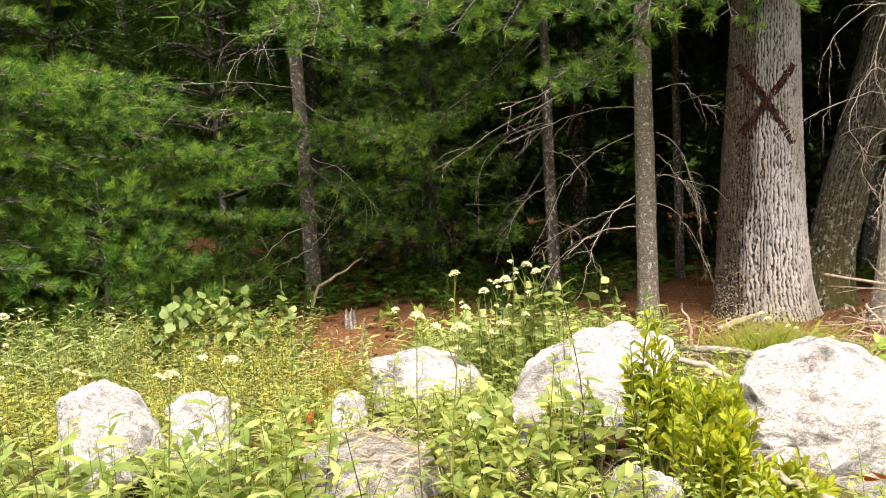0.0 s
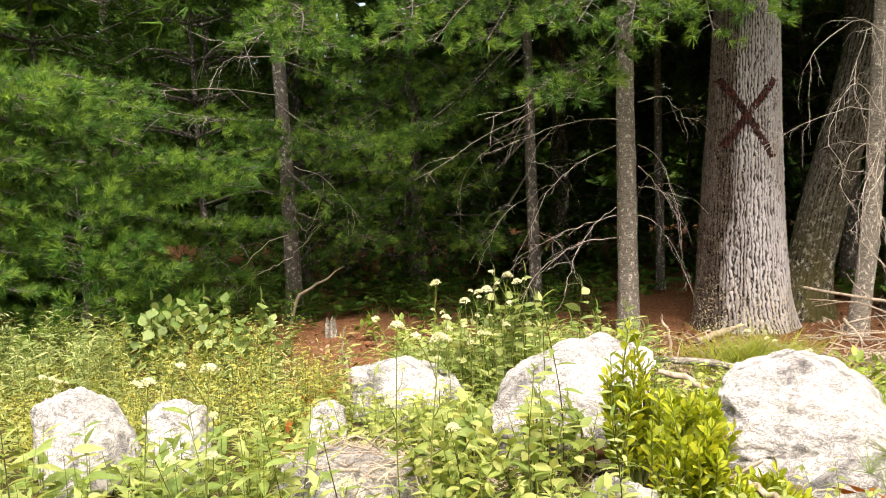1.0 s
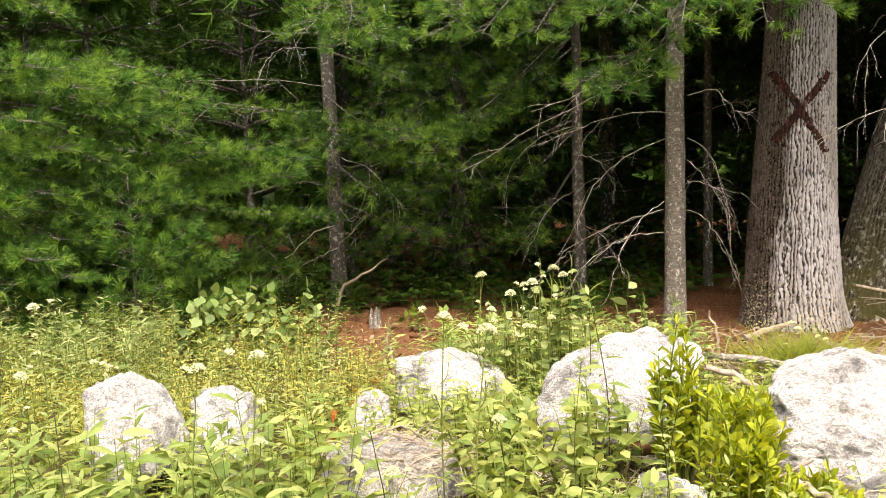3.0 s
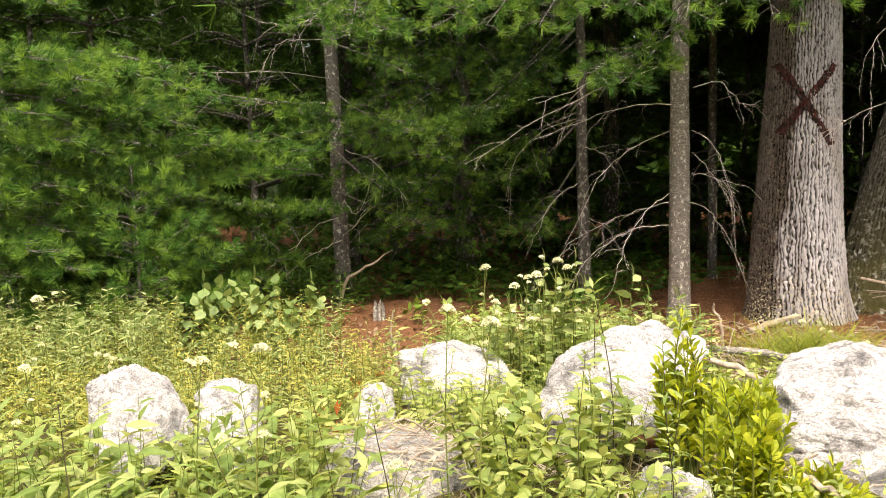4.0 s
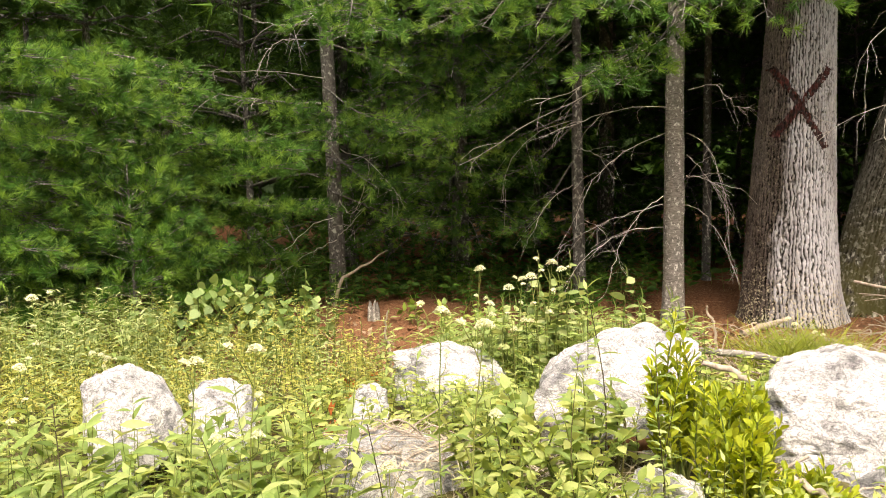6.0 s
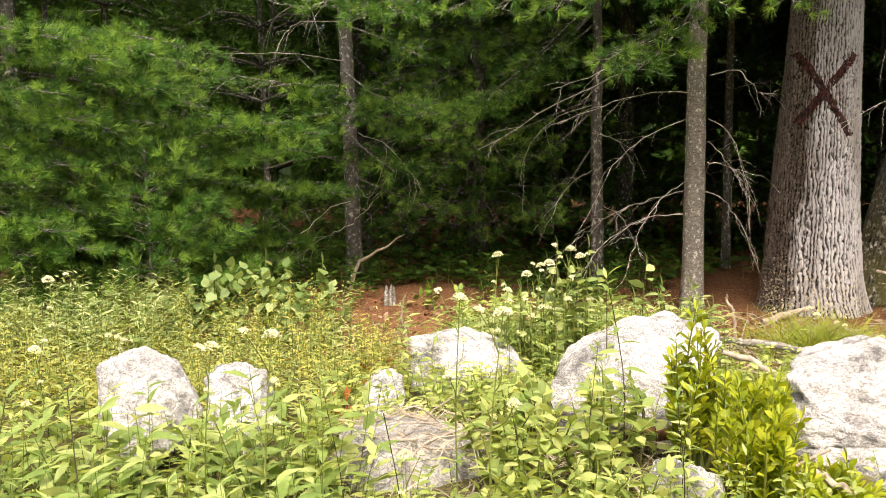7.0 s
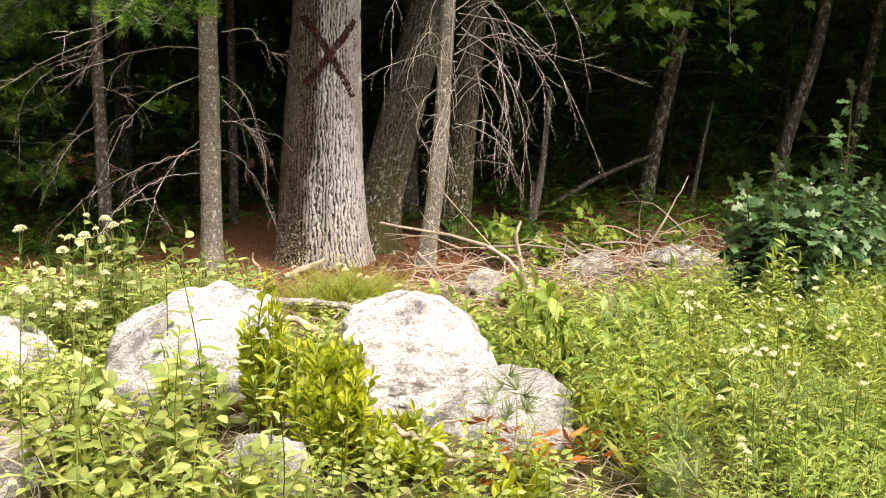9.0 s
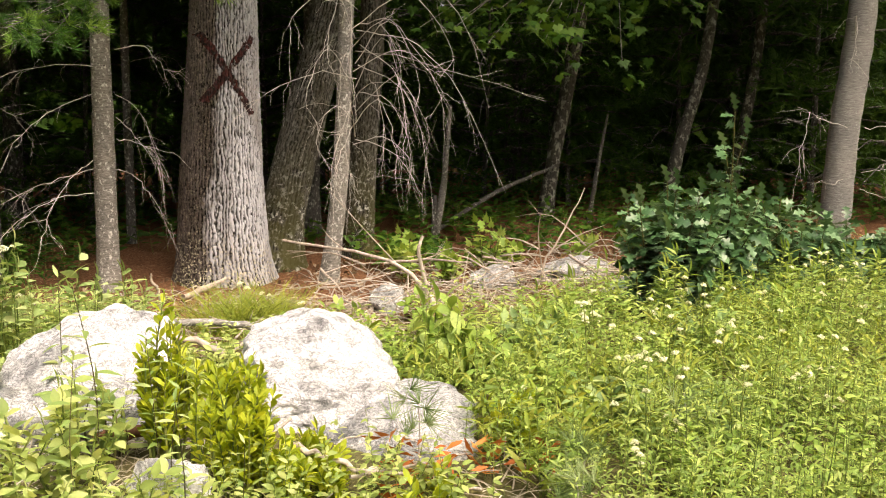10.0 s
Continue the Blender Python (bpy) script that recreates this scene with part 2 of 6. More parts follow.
def ground_material():
    m, nt, b = fresh("forest_edge_ground", 0.95, 0.1)
    c = coords(nt)
    big = node(nt, "ShaderNodeTexNoise", {"Vector": c}, Scale=1.6, Detail=5.0)
    fine = node(nt, "ShaderNodeTexNoise", {"Vector": c}, Scale=45.0, Detail=6.0, Roughness=0.75)
    xyz = nt.nodes.new("ShaderNodeSeparateXYZ")
    nt.links.new(c, xyz.inputs[0])
    edge = node(nt, "ShaderNodeMath", {0: xyz.outputs[1], 1: big.outputs[0]})
    edge.operation = "ADD"
    litter = ramp(nt, fine.outputs[0], (0.3, (0.055, 0.027, 0.015)), (0.5, (0.18, 0.085, 0.043)), (0.7, (0.36, 0.21, 0.125)))
    soil = ramp(nt, fine.outputs[0], (0.3, (0.045, 0.040, 0.018)), (0.55, (0.12, 0.11, 0.045)), (0.72, (0.22, 0.19, 0.10)))
    f = node(nt, "ShaderNodeMapRange", {"Value": edge.outputs[0]})
    f.inputs["From Min"].default_value, f.inputs["From Max"].default_value = 5.3, 6.0
    nt.links.new(blend(nt, f.outputs[0], soil, litter), b.inputs["Base Color"])
    bumped(nt, b, fine.outputs[0], 0.8, 0.02)
    return m


M_ground = ground_material()

# ---- mesh helpers ----


def mesh(name, v, f, material, smooth=True):
    """A mesh from vertex rows and faces of one kind (triangles or quads)."""
    v, f = np.asarray(v, dtype=np.float32), np.asarray(f, dtype=np.int32)
    me = bpy.data.meshes.new(name)
    me.vertices.add(len(v))
    me.vertices.foreach_set("co", v.ravel())
    me.loops.add(f.size)
    me.loops.foreach_set("vertex_index", f.ravel())
    me.polygons.add(len(f))
    me.polygons.foreach_set("loop_start", np.arange(len(f), dtype=np.int32) * f.shape[1])
    me.polygons.foreach_set("use_smooth", np.full(len(f), smooth))
    me.update(calc_edges=True)
    me.materials.append(material)
    return me


def joined(pieces):
    vs, fs, at = [], [], 0
    for v, f in pieces:
        vs.append(v)
        fs.append(np.asarray(f) + at)
        at += len(v)
    return np.concatenate(vs), np.concatenate(fs)


def strewn(v, f, mats):
    """One piece repeated by 3 x 4 matrices and joined."""
    mats = np.asarray(mats)
    out = np.einsum("nij,vj->nvi", mats[:, :, :3], v) + mats[:, None, :, 3]
    faces = f[None] + (np.arange(len(mats)) * len(v))[:, None, None]
    return out.reshape(-1, 3), faces.reshape(-1, f.shape[1])


def aim(direction, at, size, spin=0.0):
    """A 3 x 4 matrix that turns the y axis to direction, the z axis upwards."""
    d = np.array(direction, float)
    d /= np.linalg.norm(d) + 1e-9
    ref = np.array((0.0, 0.0, 1.0)) if abs(d[2]) < 0.95 else np.array((1.0, 0.0, 0.0))
    x = np.cross(d, ref)
    x /= np.linalg.norm(x)
    z = np.cross(x, d)
    c, s = math.cos(spin), math.sin(spin)
    x, z = c * x + s * z, c * z - s * x
    return np.column_stack((x * size, d * size, z * size, at))


def matrix(m34):
    return Matrix([*[list(map(float, r)) for r in m34], [0, 0, 0, 1]])


def tube(points, radii, n=6):
    p = np.asarray(points, float)
    r = np.broadcast_to(np.asarray(radii, float), (len(p),))
    d = np.gradient(p, axis=0)
    d /= np.linalg.norm(d, axis=1)[:, None] + 1e-9
    ref = np.where(np.abs(d[:, 2:3]) < 0.9, np.array([[0, 0, 1.0]]), np.array([[1.0, 0, 0]]))
    if abs(d[:, 2]).max() > 0.9:
        ref = np.broadcast_to(np.array([[1.0, 0.05, 0]]), d.shape)
    x = np.cross(d, ref)
    x /= np.linalg.norm(x, axis=1)[:, None] + 1e-9
    y = np.cross(d, x)
    a = np.linspace(0, 2 * np.pi, n, endpoint=False)
    v = p[:, None] + r[:, None, None] * (np.cos(a)[None, :, None] * x[:, None] + np.sin(a)[None, :, None] * y[:, None])
    i, j = np.meshgrid(np.arange(len(p) - 1), np.arange(n), indexing="ij")
    a0, a1 = i * n + j, i * n + (j + 1) % n
    return v.reshape(-1, 3), np.stack((a0, a1, a1 + n, a0 + n), -1).reshape(-1, 4)


def tri(f):
    f = np.asarray(f)
    return f if f.shape[1] == 3 else np.concatenate((f[:, :3], f[:, [0, 2, 3]]))


def curve(points, n=12):
    """A smooth line through the points."""
    p = np.asarray(points, float)
    if len(p) == 2:
        return p[0] + np.linspace(0, 1, n)[:, None] * (p[1] - p[0])
    t, u = np.arange(len(p)), np.linspace(0, len(p) - 1, n)
    g = np.gradient(p, axis=0)
    i = np.minimum(u.astype(int), len(p) - 2)
    s = (u - i)[:, None]
    return (2 * s**3 - 3 * s**2 + 1) * p[i] + (s**3 - 2 * s**2 + s) * g[i] + (-2 * s**3 + 3 * s**2) * p[i + 1] + (s**3 - s**2) * g[i + 1]


def wobble(rng, points, size):
    p = np.array(points)
    p[1:-1] += rng.normal(0, size, p[1:-1].shape)
    return p


def thing(name, label, category, group="", kind="", at=(0, 0, 0)):
    ob = new(name)
    ob.location = at
    ob.empty_display_size = 0.1
    return tagged(ob, label, category, group, kind)


def part(name, me, parent, label="", m=None, kind=""):
    ob = new(name, me)
    ob.parent = parent
    if m is not None:
        ob.matrix_basis = m
    return tagged(ob, label, kind=kind)


def solid(name, me, label, category, group="", kind="", m=None):
    ob = new(name, me)
    if m is not None:
        ob.matrix_basis = m
    return tagged(ob, label, category, group, kind)


def spot(x, y, turn=0.0, size=1.0, lean=0.0, z=None):
    return Matrix.LocRotScale((x, y, ground_z(x, y) if z is None else z), Euler((lean, 0, turn)), (size,) * 3)


def plant_out(first, spots):
    first.matrix_basis = spots[0]
    return [first] + [copy_thing(first, m) for m in spots[1:]]


# ---- leaf shapes, y along the leaf, about one metre long before scaling ----


def leaf(widths, fold=0.25, droop=0.15, start=0.0):
    n = len(widths)
    s = np.linspace(0, 1, n)
    w = np.asarray(widths, float)
    y = start + s * (1 - start)
    z = -droop * s**2
    v = np.concatenate((np.column_stack((-w, y, z + fold * w)), np.column_stack((0 * s, y, z)), np.column_stack((w, y, z + fold * w))))
    k = np.arange(n - 1)
    f = np.concatenate((np.column_stack((k, k + n, k + n + 1, k + 1)), np.column_stack((k + n, k + 2 * n, k + 2 * n + 1, k + n + 1))))
    return v, tri(f)


LANCE = leaf((0.01, 0.085, 0.12, 0.10, 0.05, 0.003), 0.35, 0.3)
OVATE = leaf((0.02, 0.19, 0.27, 0.25, 0.14, 0.004), 0.22, 0.18)
OBOVATE = leaf((0.015, 0.08, 0.17, 0.22, 0.18, 0.02), 0.25, 0.08)
HEART = leaf((0.16, 0.40, 0.44, 0.34, 0.17, 0.004), 0.08, 0.12)
SPRIG = leaf((0.02, 0.15, 0.004), 0.3, 0.25)
SLIM = leaf((0.015, 0.11, 0.08, 0.003), 0.35, 0.3)
OVAL = leaf((0.03, 0.25, 0.19, 0.004), 0.22, 0.2)
CHIP = np.array([(0, 0, 0), (0.28, 0.5, 0.08), (0, 1, -0.05), (-0.28, 0.5, 0.08)]), np.array([[0, 1, 2], [0, 2, 3]])
LOBED = leaf((0.012, 0.03, 0.17, 0.22, 0.09, 0.13, 0.33, 0.34, 0.13, 0.14, 0.26, 0.20, 0.06, 0.01), 0.18, 0.35)


def maple_leaf():
    a = np.radians([-150, -120, -88, -66, -50, -34, -14, 0, 14, 34, 50, 66, 88, 120, 150])
    r = np.array([0.30, 0.34, 0.55, 0.34, 0.62, 0.36, 0.5, 0.75, 0.5, 0.36, 0.62, 0.34, 0.55, 0.34, 0.30])
    v = np.column_stack((np.sin(a) * r, np.cos(a) * r + 0.3, -0.25 * r**2))
    v = np.concatenate((np.array([[0, 0.25, 0.0]]), v))
    k = np.arange(1, 15)
    return v, np.column_stack((0 * k, k, k + 1))


MAPLE = maple_leaf()
HANGING = leaf((0.02, 0.16, 0.23, 0.21, 0.11, 0.004), 0.25, 0.45)
WIDE_LANCE = leaf((0.012, 0.11, 0.155, 0.13, 0.06, 0.003), 0.25, 0.28)


def tuft(seed, needles=32, length=0.088, width=0.0046, spread=(8, 66)):
    """A brush of pine needles round the y axis."""
    rng = np.random.RandomState(seed)
    a, c = rng.uniform(0, 2 * np.pi, needles), np.radians(rng.uniform(*spread, needles))
    d = np.column_stack((np.sin(c) * np.cos(a), np.cos(c), np.sin(c) * np.sin(a)))
    foot = width * 0.9 * np.array([(1, 0, 0), (-0.5, 0.2, 0.87), (-0.5, -0.2, -0.87)])
    tip = d * (length * rng.uniform(0.75, 1.1, needles))[:, None]
    tip[:, 2] -= 0.012
    k = np.arange(needles)
    return np.concatenate((foot, tip)), np.column_stack((k % 3, (k + 1) % 3, k + 3))


TUFTS = [tuft(s) for s in range(5)]
COARSE = [tuft(s + 20, 10, 0.16, 0.014, (15, 80)) for s in range(3)]
MIDDLE = [tuft(s + 30, 12, 0.11, 0.010, (15, 75)) for s in range(3)]


def bough(rng, points, density=1.0, tufts=TUFTS, size=1.0, thick=0.011, twig_len=0.42, flat=0.15, spacing=0.072, plain=False):
    """A living pine branch: its wood (quads) and its needles (triangles)."""
    axis = curve(points, 14)
    total = np.linalg.norm(np.diff(axis, axis=0), axis=1).sum()
    wood = [tube(axis[::4], np.linspace(thick, thick * 0.3, 4), 4) if plain else tube(axis, np.linspace(thick, thick * 0.3, 14), 6)]
    marks = []
    count = max(4, int(total / 0.075 * density))
    for k in range(count):
        s = 0.22 + 0.78 * (k + rng.uniform(0, 0.8)) / count
        i = min(int(s * 13), 12)
        here = axis[i] + (s * 13 - i) * (axis[i + 1] - axis[i])
        ahead = axis[i + 1] - axis[i]
        ahead /= np.linalg.norm(ahead)
        side = np.cross(ahead, (0, 0, 1)) * (1 if k % 2 else -1)
        d = ahead * rng.uniform(0.5, 1.0) + side * rng.uniform(0.5, 1.1) + np.array((0, 0, 1)) * rng.normal(0.12, flat)
        d /= np.linalg.norm(d)
        reach = twig_len * (1.05 - 0.75 * s) * rng.uniform(0.6, 1.2) * min(1.0, total) + 0.05
        end = here + d * reach + np.array((0, 0, -0.12 * reach))
        line = curve((here, (here + end) / 2 + np.array((0, 0, 0.04 * reach)), end), 4)
        if not plain:
            wood.append(tube(line, np.linspace(thick * 0.35, 0.0015, 4), 3))
        for q in np.arange(reach, 0.25 * reach, -spacing / density**0.5):
            at = here + (end - here) * (q / reach)
            w = d + rng.normal(0, 0.12 if q == reach else 0.42, 3) + (0, 0, 0.12)
            marks.append((rng.randint(len(tufts)), aim(w, at + rng.normal(0, 0.012, 3), size * rng.uniform(0.75, 1.15), rng.uniform(0, 6.28))))
    needles = [strewn(*t, [m for j, m in marks if j == i]) for i, t in enumerate(tufts) if any(j == i for j, _ in marks)]
    return joined(wood), joined(needles)


# ---- ground ----


def ground_z(x, y):
    bank = 0.17 * math.exp(-(((y - 3.1) / 1.0) ** 2)) * (1 / (1 + math.exp(max(-50, min(50, (x - 2.6) * 2.5)))))
    return bank + 0.035 * noise.noise((x * 0.7, y * 0.7, 3.0)) + 0.012 * noise.noise((x * 3.1, y * 3.1, 7.0))


def build_ground():
    inner = np.arange(-6.0, 14.01, 0.125)
    xs = np.concatenate(((-300, -120, -60, -30, -18, -10), inner, (18, 26, 40, 80, 160, 300)))
    ys = np.concatenate(((-300, -120, -50, -20, -8), np.arange(-3.0, 14.01, 0.125), (18, 26, 40, 80, 160, 300)))
    v = [(x, y, ground_z(x, y)) for y in ys for x in xs]
    n = len(xs)
    i, j = np.meshgrid(np.arange(len(ys) - 1), np.arange(n - 1), indexing="ij")
    a = i * n + j
    f = np.stack((a, a + 1, a + n + 1, a + n), -1).reshape(-1, 4)
    solid("ground", mesh("ground", v, f, M_ground), "uneven ground of soil and rusty pine needle litter", "ground", kind="structure")


build_ground()

# ---- boulders ----


def boulder(label, at, size, turn, seed, outline=(), cuts=7, material=M_rock, detail=5, steep=1.0):
    """A weathered boulder: a ball broken along planes that face its sides (nx, nz, reach) and its front, then worn, pitted and bedded."""
    rng = np.random.RandomState(seed)
    bm = bmesh.new()
    bmesh.ops.create_icosphere(bm, subdivisions=detail, radius=1.0)
    v = np.array([p.co[:] for p in bm.verts])
    f = np.array([[q.index for q in p.verts] for p in bm.faces])
    bm.free()
    # Steep sides below the widest part.
    low = np.where(v[:, 2] < 0, 1 / np.sqrt(np.clip(1 - v[:, 2] ** 2, 0.2, 1)), 1) ** steep
    v[:, :2] *= low[:, None]
    planes = [(nx, 0.0, nz, h) for nx, nz, h in outline]
    for _ in range(cuts):
        planes.append((rng.normal(0, 0.5), -1.0, rng.uniform(0.25, 1.3), rng.uniform(0.60, 0.86)) if outline else (*rng.normal(size=3), rng.uniform(0.55, 0.86)))
    for nx, ny, nz, h in planes:
        d = np.array((nx, ny, nz)) / math.sqrt(nx * nx + ny * ny + nz * nz)
        over = v @ d - h
        v -= np.where(over > 0, over * 0.95, 0)[:, None] * d
    out = []
    for p in v:
        q = Vector(p)
        k = 0.05 * noise.noise(q * 1.3 + Vector((seed, 0, 0))) + 0.11 * noise.noise(q * 3.2 + Vector((0, seed, 0))) + 0.065 * noise.noise(q * 7.5 + Vector((0, 0, seed)))
        k += 0.030 * noise.noise(q * 18) - 0.045 * max(0.0, 0.10 - abs(noise.noise(q * 2.2 + Vector((7, seed, 3))))) / 0.10
        out.append(p * (1 + k))
    v = np.array(out) * np.array(size)
    # The underside reaches down into the soil.
    sunk = at[2] - ground_z(at[0], at[1]) + 0.05
    v[:, 2] *= np.where(v[:, 2] < 0, max(1.0, sunk / -v[:, 2].min()), 1.0)
    ob = solid("boulder", mesh("boulder", v, f, material), label, "boulder", "boulders of the old wall")
    ob.matrix_basis = pose(*at, 0, 0, turn)
    return ob


boulder("rough pale granite boulder among yellow herbs", (-0.665, 3.06, 0.42), (0.205, 0.22, 0.18), 23, 3, ((-0.98, -0.18, 0.85), (0.54, -0.84, 0.65), (0.91, 0.4, 0.69), (0.85, 0.53, 0.63), (0.7, 0.71, 0.62), (0.6, 0.8, 0.64), (0.13, 0.99, 0.81), (-0.32, 0.95, 0.88), (-1.0, 0.06, 0.84)), 9, steep=0.25)
boulder("small pale granite boulder beside a larger one", (-0.35, 3.12, 0.38), (0.14, 0.16, 0.15), 17, 5, ((-0.99, -0.13, 0.77), (0.92, -0.4, 0.72), (0.93, 0.37, 0.84), (0.44, 0.9, 0.81), (0.14, 0.99, 0.8), (-0.29, 0.96, 0.88)), 8, steep=0.5)
boulder("small grey granite boulder among dry twigs", (0.10, 3.68, 0.25), (0.10, 0.13, 0.11), 8, 8, ((-0.99, -0.16, 0.81), (0.93, -0.38, 0.8), (1.0, 0.08, 0.84), (0.18, 0.98, 0.87), (-0.27, 0.96, 0.75), (-0.74, 0.67, 0.74)), 6)
boulder("long pale granite boulder half sunk in herbs", (0.43, 4.40, 0.24), (0.33, 0.24, 0.15), 4, 11, ((-1.0, -0.03, 0.83), (-0.89, -0.45, 0.86), (0.87, -0.5, 0.89), (0.89, 0.45, 0.62), (0.65, 0.76, 0.57), (-0.31, 0.95, 0.84), (-0.82, 0.57, 0.97)), 9)
boulder("large pale granite boulder with flat top behind brambles", (1.13, 3.56, 0.405), (0.37, 0.30, 0.24), -7, 14, ((-1.0, -0.08, 0.85), (0.85, -0.53, 0.9), (0.98, -0.17, 0.8), (0.11, 0.99, 0.9), (-0.21, 0.98, 0.71), (-0.48, 0.88, 0.57), (-0.67, 0.75, 0.58), (-0.84, 0.55, 0.64)), 10)
boulder("big rounded white granite boulder with grey streaks", (2.0, 3.35, 0.31), (0.39, 0.33, 0.27), -25, 21, ((-0.98, -0.18, 0.82), (0.93, -0.37, 0.92), (0.95, 0.32, 0.69), (0.84, 0.55, 0.64), (0.78, 0.63, 0.65), (0.31, 0.95, 0.79), (-0.17, 0.99, 0.85), (-0.5, 0.87, 0.83), (-0.96, 0.27, 0.84)), 8)
boulder("low rounded granite boulder at the foot of a bigger one", (2.15, 2.99, 0.14), (0.36, 0.26, 0.19), -30, 24, ((-0.95, -0.3, 0.86), (1.0, -0.03, 0.83), (0.22, 0.98, 0.9), (-0.24, 0.97, 0.74), (-0.49, 0.87, 0.64), (-0.81, 0.59, 0.59)), 7, M_rockdark)
boulder("flat grey granite slab under dry grass and twigs", (0.29, 3.02, 0.17), (0.33, 0.26, 0.17), 6, 28, ((-0.95, -0.32, 0.74), (0.99, 0.17, 0.78), (0.81, 0.59, 0.76), (0.27, 0.96, 0.77), (0.1, 0.99, 0.78), (-0.92, 0.4, 0.86)), 9, M_rockdark)
boulder("small pale granite stone under leafy stems", (1.17, 2.72, 0.19), (0.135, 0.13, 0.14), 0, 31, cuts=10)
for label, at, size, turn, seed, rock in (
    ("small grey stone beside fallen branches", (3.42, 5.34, 0.05), (0.13, 0.13, 0.14), 0, 35, M_rockdark),
    ("flat grey stone in the brush pile", (4.55, 5.75, 0.06), (0.26, 0.2, 0.10), 10, 37, M_rockdark),
    ("flat grey stone slab beside the leafy oak shrub", (5.25, 5.65, 0.06), (0.40, 0.26, 0.13), -6, 41, M_rockdark),
    ("low grey stone behind tall herbs", (5.35, 5.05, 0.02), (0.30, 0.2, 0.11), 20, 43, M_rockdark),
    ("small pale stone between pine litter and herbs", (2.85, 4.6, -0.02), (0.11, 0.10, 0.08), 20, 47, M_rock),
):
    boulder(label, at, size, turn, seed, cuts=10, material=rock, detail=4)

# ---- trees ----


def grained(rng, u, z, across, tall):
    """Smooth random relief on a trunk's skin, periodic round it."""
    rows = int((z[-1] - z[0]) / tall) + 3
    g = rng.uniform(0, 1, (rows, across))
    zz, uu = np.meshgrid((z - z[0]) / tall, (u % 1.0) * across, indexing="ij")
    i, j = zz.astype(int), uu.astype(int)
    s, t = zz - i, uu - j
    s, t = s * s * (3 - 2 * s), t * t * (3 - 2 * t)
    j0, j1 = j % across, (j + 1) % across
    return (1 - s) * ((1 - t) * g[i, j0] + t * g[i, j1]) + s * ((1 - t) * g[i + 1, j0] + t * g[i + 1, j1])


def furrowed_trunk(name, points, zs, radii, parent, material, cell=(0.031, 0.15), depth=0.026, around=360, step=0.009, flare=0.0, seed=1, fine_top=2.7, lobes=5, stain=0.0):
    """A thick trunk with interlaced bark ridges between furrows."""
    rng = np.random.RandomState(seed)
    z = np.concatenate((np.arange(-0.12, fine_top, step), np.linspace(fine_top, zs[-1], 16)))
    r = np.interp(z, zs, radii)
    line = np.stack([np.interp(z, zs, [p[k] for p in points]) for k in (0, 1)], -1)
    # Finer rings of vertices on the side that faces the clearing.
    a = np.concatenate((np.linspace(-np.pi * 1.08, np.pi * 0.08, int(around * 0.8), endpoint=False), np.linspace(np.pi * 0.08, np.pi * 0.92, around - int(around * 0.8), endpoint=False)))
    mean = radii[len(radii) // 3]
    nu = max(6, int(2 * np.pi * mean / cell[0]))
    u = (a / (2 * np.pi) + 1) * nu
    zz, uu = np.meshgrid(z / cell[1], u, indexing="ij")
    k = u / nu
    # Ridges wander and merge; furrows are narrow, with short breaks across.
    drift = 0.9 * grained(rng, k, z, nu // 2, cell[1] * 1.3) + 0.62 * grained(rng, k, z, nu, cell[1] * 0.5) + 0.50 * grained(rng, k, z, nu * 3, cell[1] * 0.13)
    ridge = np.clip(np.abs(np.sin(np.pi * (uu + drift))) / 0.85, 0, 1)
    bridge = np.clip((grained(rng, k, z, nu, cell[1] * 0.45) - 0.66) / 0.12, 0, 1)
    ridge = np.maximum(ridge, 0.55 * bridge)
    across = np.clip((grained(rng, k, z, nu * 2, 0.022) - 0.12) / 0.12, 0.62, 1)
    ridge = np.clip(ridge * across * (0.66 + 0.52 * grained(rng, k, z, nu * 2, 0.05)) + 0.34 * (grained(rng, k, z, nu * 5, 0.014) - 0.5), 0, 1)
    rough = rng.normal(0, 0.0008, zz.shape)
    swell = 1 + flare * np.exp(-np.clip(z, 0, None) / 0.16)[:, None] * (1 + 0.35 * np.cos(a * lobes + 0.6)[None])
    rad = r[:, None] * swell * (1 + 0.03 * np.cos(2 * a + 1)[None] + 0.02 * np.sin(3 * a + z[:, None] * 1.2)) + depth * (ridge - 0.6) * ((z < fine_top) * np.clip(0.55 + z, 0.5, 1))[:, None] + rough
    v = np.stack((line[:, 0, None] + rad * np.cos(a), line[:, 1, None] + rad * np.sin(a), np.broadcast_to(z[:, None], rad.shape)), -1)
    i, j = np.meshgrid(np.arange(len(z) - 1), np.arange(around), indexing="ij")
    a0, a1 = i * around + j, i * around + (j + 1) % around
    f = np.stack((a0, a1, a1 + around, a0 + around), -1).reshape(-1, 4)
    me = mesh(name, v.reshape(-1, 3), f, material)
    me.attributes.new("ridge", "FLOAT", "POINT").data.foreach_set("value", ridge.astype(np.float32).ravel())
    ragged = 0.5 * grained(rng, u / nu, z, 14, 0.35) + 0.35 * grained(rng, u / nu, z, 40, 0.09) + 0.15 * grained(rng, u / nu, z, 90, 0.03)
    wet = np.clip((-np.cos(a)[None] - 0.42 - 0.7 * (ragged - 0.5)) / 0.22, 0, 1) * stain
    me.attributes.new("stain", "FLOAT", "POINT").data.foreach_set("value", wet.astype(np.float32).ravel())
    part(name, me, parent)
    return v, z, a, ridge


